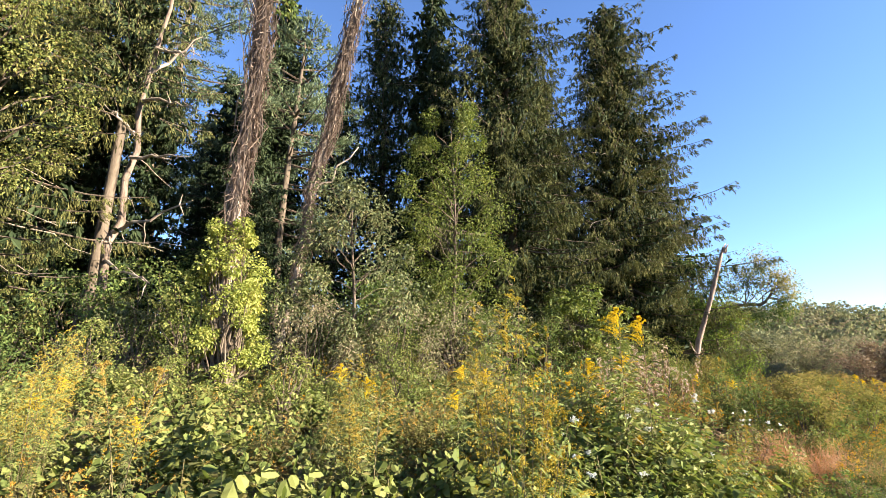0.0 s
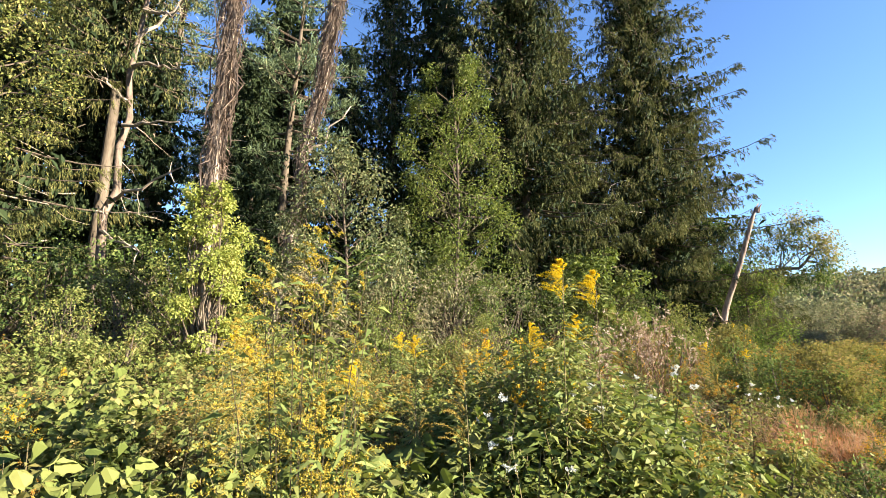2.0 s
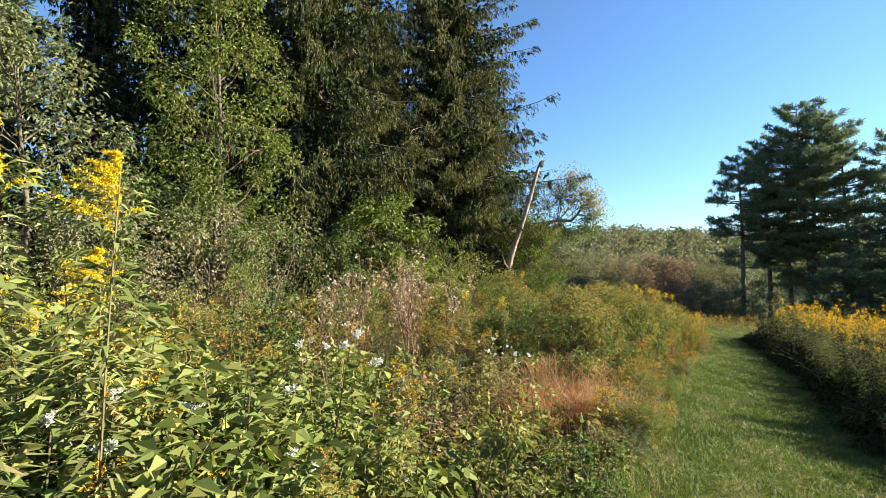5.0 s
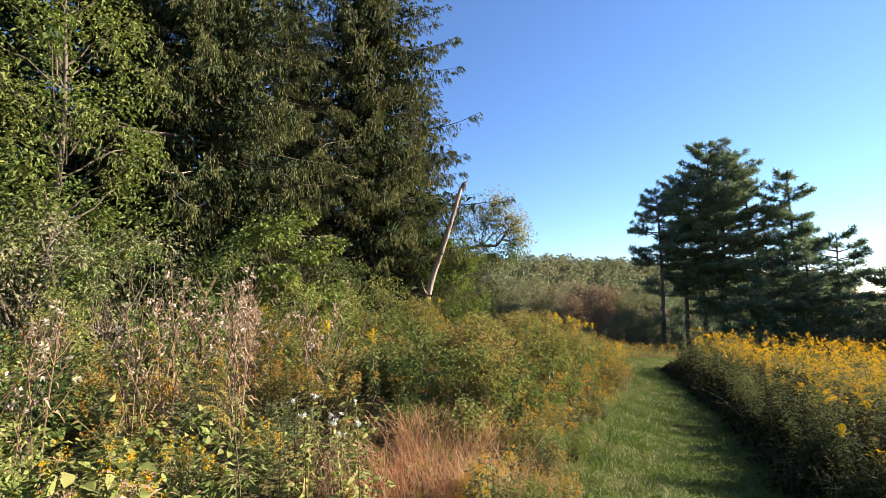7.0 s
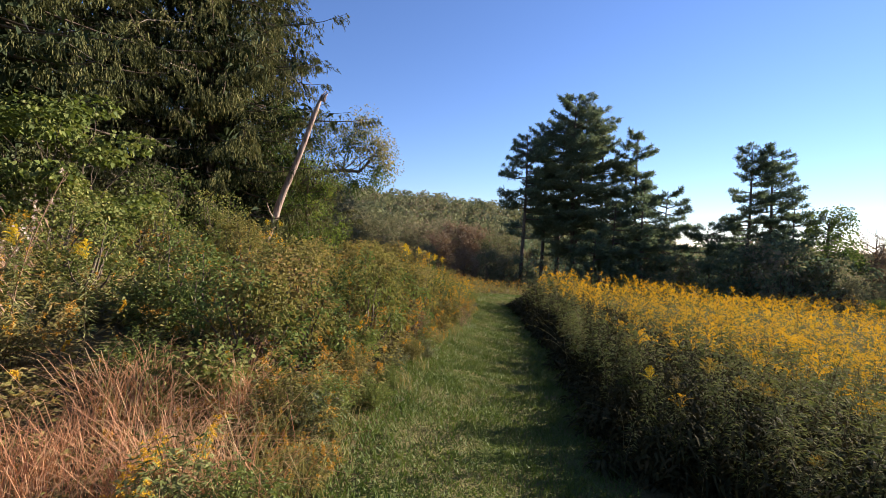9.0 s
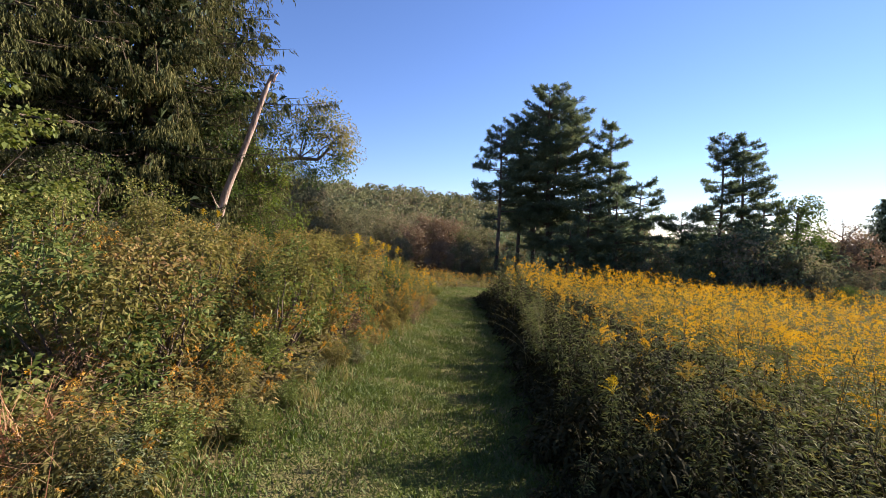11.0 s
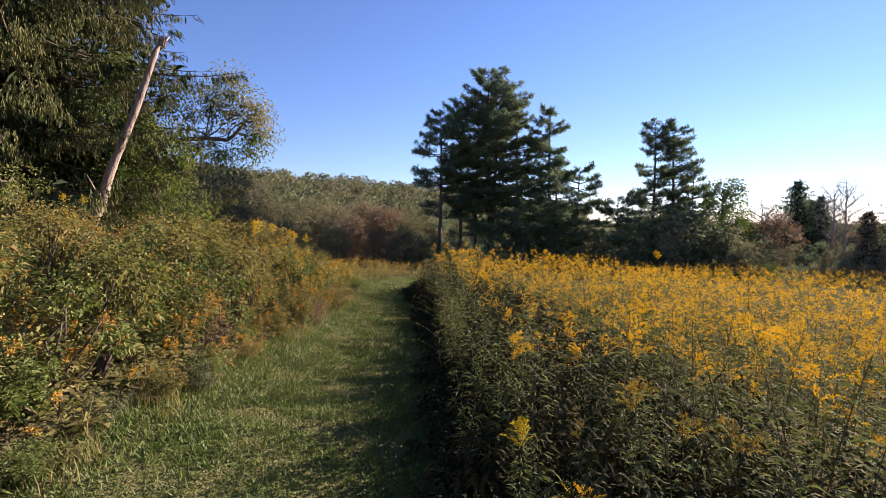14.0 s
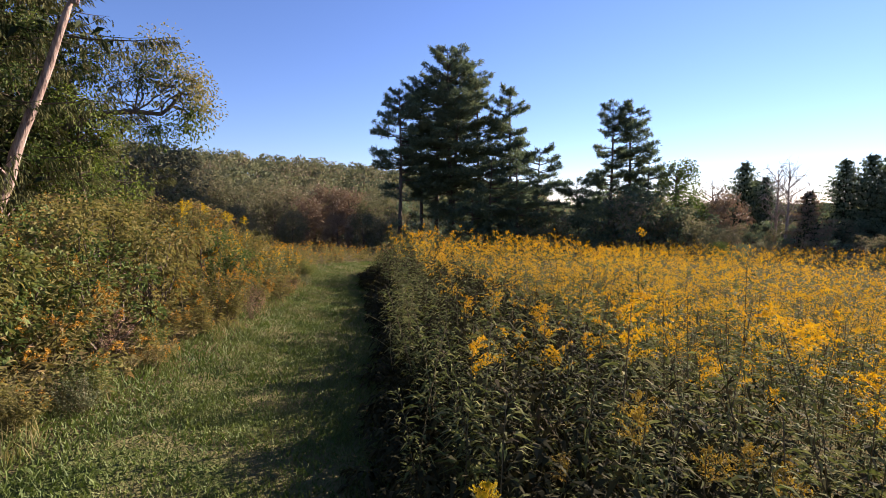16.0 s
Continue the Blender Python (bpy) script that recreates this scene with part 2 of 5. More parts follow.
def ground(x, y):
    """Height of the ground: it falls away towards the field and rises to the wood and the far hill."""
    x, y = np.asarray(x, float), np.asarray(y, float)
    a = -0.145 * np.clip(x, 0, 17) - 0.05 * np.clip(x, -12, 0) - 0.045 * np.clip(x - 17, 0, 60)
    b = (0.055 + 0.045 * smooth(0, 6, x)) * np.clip(y, -12, 17) * (1 - smooth(14, 45, x))
    far = np.hypot(x - 8, y - 6)
    hill = 19 * np.exp(-(((x - 55) / 95) ** 2) - ((y - 225) / 85) ** 2) + 9 * np.exp(-(((x - 150) / 70) ** 2) - ((y - 160) / 60) ** 2)
    return a + b + hill * smooth(70, 140, far) + 0.03 * wave_noise(x * 0.6, y * 0.6) * smooth(0, 6, far + 3)


def edge_distance(pts, x, y):
    """Signed distance to a line of points, above nought on its left."""
    x, y = np.asarray(x, float), np.asarray(y, float)
    best = np.full(x.shape, 1e9)
    for (ax, ay), (bx, by) in zip(pts[:-1], pts[1:]):
        dx, dy = bx - ax, by - ay
        u = np.clip(((x - ax) * dx + (y - ay) * dy) / (dx * dx + dy * dy), 0, 1)
        d = np.hypot(x - ax - u * dx, y - ay - u * dy)
        s = np.where(dx * (y - ay) - dy * (x - ax) > 0, 1, -1)
        best = np.where(d < np.abs(best), d * s, best)
    return best


# ---- geometry tools ----
class Soup:
    """Gathers loose polygons and tubes for one mesh."""

    def __init__(self):
        self.v, self.f, self.n = [], [], 0

    def polys(self, p):
        p = np.asarray(p, float)
        n, k = p.shape[:2]
        if n:
            self.v.append(p.reshape(-1, 3))
            self.f.append(np.arange(n * k).reshape(n, k) + self.n)
            self.n += n * k

    def tube(self, pts, radii, sides=6):
        pts, radii = np.asarray(pts, float), np.asarray(radii, float)
        t = np.gradient(pts, axis=0)
        t /= np.linalg.norm(t, axis=1)[:, None] + 1e-9
        ref = np.where(np.abs(t[:, 2:3]) > 0.9, [[1.0, 0, 0]], [[0, 0, 1.0]])
        a = np.cross(t, ref)
        a /= np.linalg.norm(a, axis=1)[:, None] + 1e-9
        b = np.cross(t, a)
        ang = np.linspace(0, 2 * np.pi, sides, endpoint=False)
        ring = pts[:, None] + radii[:, None, None] * (np.cos(ang)[None, :, None] * a[:, None] + np.sin(ang)[None, :, None] * b[:, None])
        m = len(pts)
        idx = np.arange(m * sides).reshape(m, sides) + self.n
        q = np.stack([idx[:-1], np.roll(idx[:-1], -1, 1), np.roll(idx[1:], -1, 1), idx[1:]], -1).reshape(-1, 4)
        self.v.append(ring.reshape(-1, 3))
        self.f.append(q)
        self.f.append(idx[-1][None, :])
        self.n += m * sides

    def mesh(self, name, material, smooth_faces=False):
        me = bpy.data.meshes.new(name)
        v = np.concatenate(self.v) if self.v else np.zeros((0, 3))
        loops = np.concatenate([f.ravel() for f in self.f]) if self.f else np.zeros(0, int)
        sizes = np.concatenate([np.full(len(f), f.shape[1]) for f in self.f]) if self.f else np.zeros(0, int)
        me.vertices.add(len(v))
        me.vertices.foreach_set("co", v.astype(np.float32).ravel())
        me.loops.add(len(loops))
        me.loops.foreach_set("vertex_index", loops.astype(np.int32))
        me.polygons.add(len(sizes))
        me.polygons.foreach_set("loop_start", np.concatenate([[0], np.cumsum(sizes)[:-1]]).astype(np.int32))
        me.polygons.foreach_set("use_smooth", np.full(len(sizes), smooth_faces))
        me.materials.append(material)
        me.update(calc_edges=True)
        return me


def unit(d):
    return d / (np.linalg.norm(d, axis=-1, keepdims=True) + 1e-9)


def rand_dirs(rng, n):
    return unit(rng.normal(size=(n, 3)))


def leaves(s, base, d, length, width, rng, droop=0.2, broad=False):
    """One leaf at each base along d: a folded blade, pointed or broad."""
    n = len(base)
    if not n:
        return
    d = unit(d)
    length, width = np.broadcast_to(length, n)[:, None], np.broadcast_to(width, n)[:, None]
    nor = np.array([0, 0, 1.0]) + (0.75 if broad else 0.55) * rng.normal(size=(n, 3))
    side = unit(np.cross(d, nor))
    up = np.cross(side, d)
    tip = base + d * length - np.array([0, 0, 1.0]) * droop * length
    if broad == "lobed":
        al = np.array([0.0, 0.02, 0.3, 0.42, 0.7, 1.0, 0.7, 0.42, 0.3, 0.02])
        ac = np.array([0.0, -0.3, -0.52, -0.4, -0.36, 0.0, 0.36, 0.4, 0.52, 0.3])
        q = base[:, None] + d[:, None] * (al[None] * rng.uniform(0.9, 1.1, (n, 10)) * length)[..., None] + side[:, None] * (ac[None] * rng.uniform(0.85, 1.15, (n, 10)) * width)[..., None]
        q += up[:, None] * (np.abs(ac)[None] * width * 0.3)[..., None]
        q[..., 2] -= droop * length * al[None] ** 2
        s.polys(q)
    elif broad:
        lo, hi = base + d * length * 0.22, base + d * length * 0.6 - np.array([0, 0, 1.0]) * droop * length * 0.35
        lift = up * width * 0.13
        s.polys(np.stack([base, lo - side * width * 0.5 + lift, hi - side * width * 0.42 + lift, tip, hi + side * width * 0.42 + lift, lo + side * width * 0.5 + lift], 1))
    else:
        mid, lift = base + d * length * 0.42, up * width * 0.18
        s.polys(np.stack([base, mid - side * width * 0.5 + lift, tip, mid + side * width * 0.5 + lift], 1))


def part(name, s, material, parent, label="", smooth_faces=False, kind=""):
    """Links a soup, or a ready mesh, as one mesh under a thing."""
    ob = new(name, s.mesh(name, material, smooth_faces) if isinstance(s, Soup) else s)
    ob.parent = parent
    return tagged(ob, label, "", "", kind)


def thing(name, label, category, group=""):
    return tagged(new(name), label, category, group)


def stand(ob, x, y, turn=0.0, size=1.0, sink=0.0, lean=0.0):
    ob.matrix_basis = pose(x, y, float(ground(x, y)) - sink, lean, 0, turn) @ Matrix.Scale(size, 4)
    return ob


def repeat(kinds, x, y, turn, size=1.0, lean=0.0, label=""):
    """A copy of one of the kinds, standing on the ground."""
    src = kinds
    ob = copy_thing(src, Matrix.Identity(4))
    ob.matrix_basis = pose(x, y, float(ground(x, y)) - 0.02, lean, 0, turn) @ Matrix.Scale(size, 4)
    return tagged(ob, label) if label else ob


def stuff(name, s, material, label, category):
    ob = new(name, s.mesh(name, material))
    return tagged(ob, label, category, "", "stuff")


def scatter(rng, box, per_m2, keep):
    """Points in a box of the plan that keep() lets stand."""
    x0, y0, x1, y1 = box
    n = int((x1 - x0) * (y1 - y0) * per_m2)
    x, y = rng.uniform(x0, x1, n), rng.uniform(y0, y1, n)
    k = keep(x, y)
    if k.dtype != bool:
        k = rng.uniform(size=n) < k
    x, y = x[k], y[k]
    return np.stack([x, y, ground(x, y)], 1)


# ---- ground, mown path ----
def build_ground():
    u = np.linspace(-1, 1, 171)
    warp = np.sinh(u * 6.2) / np.sinh(6.2)
    gx, gy = np.meshgrid(9 + warp * 1800, 9 + warp * 1800, indexing="ij")
    v = np.stack([gx, gy, ground(gx, gy)], -1)
    n = len(u)
    idx = np.arange(n * n).reshape(n, n)
    s = Soup()
    s.v, s.n = [v.reshape(-1, 3)], n * n
    s.f = [np.stack([idx[:-1, :-1], idx[1:, :-1], idx[1:, 1:], idx[:-1, 1:]], -1).reshape(-1, 4)]
    tagged(new("ground", s.mesh("ground", M_SOIL, True)), "brown-green soil and thatch of an overgrown sloping meadow", "ground", "", "structure")


def resample(pts, n):
    pts = np.array(pts, float)
    d = np.concatenate([[0], np.cumsum(np.hypot(*np.diff(pts, axis=0).T))])
    t = np.linspace(0, d[-1], n)
    return np.stack([np.interp(t, d, pts[:, 0]), np.interp(t, d, pts[:, 1])], 1)


def build_path(rng):
    a, b = resample(LEFT_EDGE, 160), resample(RIGHT_EDGE, 160)
    w = np.linspace(-0.12, 1.12, 15)
    g = a[:, None] * (1 - w[None, :, None]) + b[:, None] * w[None, :, None]
    z = ground(g[..., 0], g[..., 1]) + 0.015 + 0.012 * wave_noise(g[..., 0] * 3, g[..., 1] * 3, 2.0) - 0.06 * smooth(0.42, 0.5, np.abs(w - 0.5))[None]
    v = np.concatenate([g, z[..., None]], -1)
    idx = np.arange(160 * 15).reshape(160, 15)
    s = Soup()
    s.v, s.n = [v.reshape(-1, 3)], 160 * 15
    s.f = [np.stack([idx[:-1, :-1], idx[:-1, 1:], idx[1:, 1:], idx[1:, :-1]], -1).reshape(-1, 4)]
    tagged(new("path", s.mesh("path", M_TURF, True)), "mown green grass path with worn tan patches", "path", "", "structure")
    s = Soup()
    keep = lambda x, y: np.where((edge_distance(LEFT_EDGE, x, y) < 0.25) & (edge_distance(RIGHT_EDGE, x, y) > -0.1), np.clip(6.0 / (np.hypot(x - 6.5, y - 5.5) + 0.5), 0.25, 1), 0.0) * (0.55 + 0.45 * (wave_noise(x * 1.6, y * 1.6, 5) > -0.35))
    p = scatter(rng, (-1, -1, 28, 19), 3300, keep)
    n = len(p)
    p[:, 2] += 0.01
    h = rng.uniform(0.02, 0.06, n) * (1 + 0.5 * (rng.uniform(size=n) < 0.08)) * (1 + 1.6 * smooth(0.0, 0.4, edge_distance(LEFT_EDGE, p[:, 0], p[:, 1])))
    d = unit(np.stack([rng.normal(size=n) * 0.6, rng.normal(size=n) * 0.6, np.ones(n)], 1))
    side = unit(np.cross(d, rand_dirs(rng, n))) * rng.uniform(0.0035, 0.007, n)[:, None]
    s.polys(np.stack([p - side, p + side, p + d * h[:, None]], 1))
    stuff("grass", s, M_GRASS, "short mown green grass blades on the path", "grass")


# ---- herbs ----
def herb_leaves(s, p, h, k, length, width, rng, lean=None, lo=0.1, hi=0.88, out=0.02, broad=False, rise=(-0.1, 0.6), droop=0.3, shrink=0.5):
    n = len(p)
    u = rng.uniform(lo, hi, (n, k))
    a = rng.uniform(0, 2 * np.pi, (n, k))
    lean = np.zeros((n, 2)) if lean is None else lean
    r = rng.uniform(0, 1, (n, k)) * out
    base = np.stack([p[:, :1] + lean[:, :1] * u**2 + np.cos(a) * r, p[:, 1:2] + lean[:, 1:] * u**2 + np.sin(a) * r, p[:, 2:] + u * h[:, None]], -1).reshape(-1, 3)
    d = np.stack([np.cos(a), np.sin(a), rng.uniform(*rise, (n, k))], -1).reshape(-1, 3)
    sc = (rng.uniform(0.65, 1.2, (n, k)) * (1 - shrink * u)).reshape(-1)
    leaves(s, base, d, length * sc, width * sc, rng, droop, broad)


def herb_stems(s, p, h, rng, lean, r=0.004):
    top = p + np.concatenate([lean, h[:, None] * 0.95], 1)
    mid = p + np.concatenate([lean * 0.25, h[:, None] * 0.5], 1)
    a = rng.uniform(0, 2 * np.pi, len(p))
    side = np.stack([np.cos(a), np.sin(a), 0 * a], 1) * r
    s.polys(np.stack([p - side, p + side, mid + side, mid - side], 1))
    s.polys(np.stack([mid - side, mid + side, top + side * 0.5, top - side * 0.5], 1))


def herb_plumes(s, p, h, lean, branches, florets, size, rng, reach=0.16, start=0.78):
    n = len(p)
    u = rng.uniform(start, 1.0, (n, branches))
    one = rng.uniform(0, 2 * np.pi, (n, 1))
    a = one + rng.normal(size=(n, branches)) * 0.85
    r = reach * (1.15 - (u - start) / (1 - start)) * rng.uniform(0.6, 1.1, (n, branches)) * (h[:, None] / 1.2)
    t = rng.uniform(0.05, 1, (n, branches, florets)) ** 0.8
    cx = p[:, 0, None] + lean[:, :1] * u**2
    cy = p[:, 1, None] + lean[:, 1:] * u**2
    q = np.stack([cx[..., None] + np.cos(a)[..., None] * r[..., None] * t, cy[..., None] + np.sin(a)[..., None] * r[..., None] * t,
                  (p[:, 2, None] + u * h[:, None])[..., None] + r[..., None] * (1.35 * t - 0.75 * t * t)], -1).reshape(-1, 3)
    q += rng.normal(size=q.shape) * size * 0.35
    d = rand_dirs(rng, len(q)) + np.array([0, 0, 0.5])
    leaves(s, q, d, size * rng.uniform(0.8, 1.7, len(q)), size * 0.6, rng, 0)


def goldenrod(seed, h, label, leaf_k=105, branches=11, florets=46, flower=None, floret=0.0105, dry=26, bloom=True, plume=0.83, reach=0.17):
    rng = np.random.default_rng(seed)
    ob = thing("goldenrod_plant", label, "goldenrod", "goldenrod plants beside the path")
    p, hh = np.zeros((1, 3)), np.array([h])
    lean = rng.normal(size=(1, 2)) * 0.1
    u = np.linspace(0, 0.98, 7)
    st, lf, dl, fl = Soup(), Soup(), Soup(), Soup()
    st.tube(np.stack([lean[0, 0] * u**2, lean[0, 1] * u**2, h * u], 1), 0.0045 * (1 - 0.6 * u), 4)
    herb_leaves(lf, p, hh, leaf_k, 0.13, 0.021, rng, lean, 0.36, 0.96, 0.07, False, (-0.15, 0.7), 0.35)
    herb_leaves(dl, p, hh, dry, 0.12, 0.026, rng, lean, 0.04, 0.45, 0.04, False, (-0.9, 0.1), 0.5)
    herb_plumes(fl, p, hh, lean, branches, florets, floret, rng, reach, plume)
    part("stem", st, M_GR_STEM, ob)
    part("foliage", lf, M_GR_LEAF, ob, kind="stuff")
    # dead lower leaves, their brown deepened for the shade low down
    part("dry_foliage", dl, M_UNDER, ob, "withered brown lower leaves, coloured darker for shade", kind="stuff")
    if bloom:
        part("flower_head", fl, flower or M_FLOWER, ob, "arching yellow flower plume", kind="stuff")
    return ob


def aster(seed, h):
    rng = np.random.default_rng(seed)
    ob = thing("aster_plant", "leafy green wildflower with small white flower clusters", "wildflower", "white wildflowers on the bank")
    n = 9
    p = np.concatenate([rng.normal(size=(n, 2)) * 0.12, np.zeros((n, 1))], 1)
    hh, lean = h * rng.uniform(0.8, 1.05, n), rng.normal(size=(n, 2)) * 0.14
    st, lf, fl = Soup(), Soup(), Soup()
    herb_stems(st, p, hh, rng, lean)
    herb_leaves(lf, p, hh, 34, 0.11, 0.05, rng, lean, 0.1, 0.97, 0.05, True)
    herb_plumes(fl, p[::3], hh[::3], lean[::3], 5, 26, 0.0105, rng, 0.06, 0.955)
    part("stem", st, M_GR_STEM, ob)
    part("foliage", lf, M_BROAD, ob, kind="stuff")
    part("flower_head", fl, M_WHITE, ob, "flat clusters of white florets", kind="stuff")
    return ob


def thistle(seed, h):
    rng = np.random.default_rng(seed)
    ob = thing("seeding_weed", "dry brown branching weed with pale fluffy seed heads", "weed", "brown seeding weeds on the bank")
    st, lf, fl = Soup(), Soup(), Soup()
    tops = []
    for i in range(4):
        x, y = rng.normal(size=2) * 0.08
        hi, lean = h * rng.uniform(0.75, 1.05), rng.normal(size=2) * 0.16
        u = np.linspace(0, 1, 6)
        st.tube(np.stack([x + lean[0] * u**2, y + lean[1] * u**2, hi * u], 1), 0.007 * (1 - 0.6 * u), 4)
        for j in range(13):
            v = rng.uniform(0.45, 0.98)
            b = np.array([x + lean[0] * v * v, y + lean[1] * v * v, hi * v])
            a, r = rng.uniform(0, 6.28), rng.uniform(0.08, 0.26) * (1.25 - v)
            e = b + np.array([math.cos(a) * r, math.sin(a) * r, r * 1.5])
            st.tube(np.stack([b, (b + e) / 2 - [0, 0, 0.02], e]), np.array([0.004, 0.003, 0.002]), 3)
            tops.append(e)
        herb_leaves(lf, np.array([[x, y, 0.0]]), np.array([hi]), 20, 0.10, 0.022, rng, lean[None], 0.2, 0.97, 0.09, False, (-0.8, 0.3), 0.5, 0.3)
    tops = np.array(tops)
    q = np.repeat(tops[::2], 7, 0) + rng.normal(size=(len(tops[::2]) * 7, 3)) * 0.014
    leaves(fl, q, rand_dirs(rng, len(q)) + [0, 0, 0.4], 0.034, 0.026, rng, 0)
    part("stem", st, M_WEED, ob)
    part("foliage", lf, M_WEED, ob, kind="stuff")
    part("seed_head", fl, M_FLUFF, ob, "pale fluffy seed heads", kind="stuff")
    return ob


def blade_tuft(s, p, n, h, spread, rng, w=0.004, arch=0.5):
    """Arching grass blades round each point of p."""
    m = len(p) * n
    q = np.repeat(p, n, 0) + np.concatenate([rng.normal(size=(m, 2)) * spread * 0.35, np.zeros((m, 1))], 1)
    hh = h * rng.uniform(0.55, 1.1, m)
    a = rng.uniform(0, 6.28, m)
    o = np.stack([np.cos(a), np.sin(a), 0 * a], 1)
    side = np.stack([-np.sin(a), np.cos(a), 0 * a], 1) * w * 0.5
    r = (spread * rng.uniform(0.1, 1, m) * arch * 2)[:, None]
    z = np.array([0, 0, 1.0])
    m1 = q + o * r * 0.25 + z * hh[:, None] * 0.55
    m2 = q + o * r * 0.65 + z * hh[:, None] * 0.9
    tip = q + o * r * 1.15 + z * hh[:, None] * rng.uniform(0.75, 1.05, m)[:, None]
    s.polys(np.stack([q - side, q + side, m1 + side, m1 - side], 1))
    s.polys(np.stack([m1 - side, m1 + side, m2 + side * 0.7, m2 - side * 0.7], 1))
    s.polys(np.stack([m2 - side * 0.7, m2 + side * 0.7, tip], 1))


# ---- woody plants ----
def bent(a, b, rng, k=7, wob=0.06):
    a, b = np.asarray(a, float), np.asarray(b, float)
    t = np.linspace(0, 1, k)[:, None]
    length = np.linalg.norm(b - a)
    off = rng.normal(size=(k, 3)) * wob * length * (t * (1 - t) * 4) * 0.6
    return a + (b - a) * t + off


def shrub(seed, h, r, material, name, label, category, group="", n=1400, size=0.07, wide=0.6, broad=False, clumps=16, bark=None, low=0.08, flat=1.0):
    """Several stems that fork into clumps of leaves, uneven in outline."""
    rng = np.random.default_rng(seed)
    ob = thing(name, label, category, group)
    st, lf = Soup(), Soup()
    cs = []
    for i in range(clumps):
        u = rng.uniform(low, 1) ** 0.8
        prof = r * (0.55 + 0.6 * math.sin(math.pi * min(1, u * 0.85 + 0.12))) * 0.8
        a = rng.uniform(0, 6.28)
        rr = prof * math.sqrt(rng.uniform(0.1, 1))
        c = np.array([math.cos(a) * rr, math.sin(a) * rr, h * u * 0.93])
        cs.append(c)
        f = np.array([c[0] * 0.12, c[1] * 0.12, 0.0])
        st.tube(bent(f, c, rng, 6), np.linspace(0.018 * h**0.5, 0.004, 6), 5)
    cs = np.array(cs)
    w = rng.integers(0, clumps, n)
    rad = (0.22 * r + 0.1) * rng.uniform(0.6, 1.3, clumps)
    d = rand_dirs(rng, n)
    q = cs[w] + d * (rad[w] * rng.uniform(0.35, 1.0, n) ** 0.6)[:, None] * np.array([1, 1, 0.75 * flat])
    q[:, 2] = np.maximum(q[:, 2], 0.04)
    leaves(lf, q, d + 0.7 * rng.normal(size=(n, 3)) * [1, 1, 0.6 * flat] + [0, 0, 0.05], size * rng.uniform(0.6, 1.25, n), size * wide, rng, 0.25, broad)
    part("stem", st, bark or M_BARK, ob, kind="stuff")
    part("foliage", lf, material, ob, kind="stuff")
    return ob


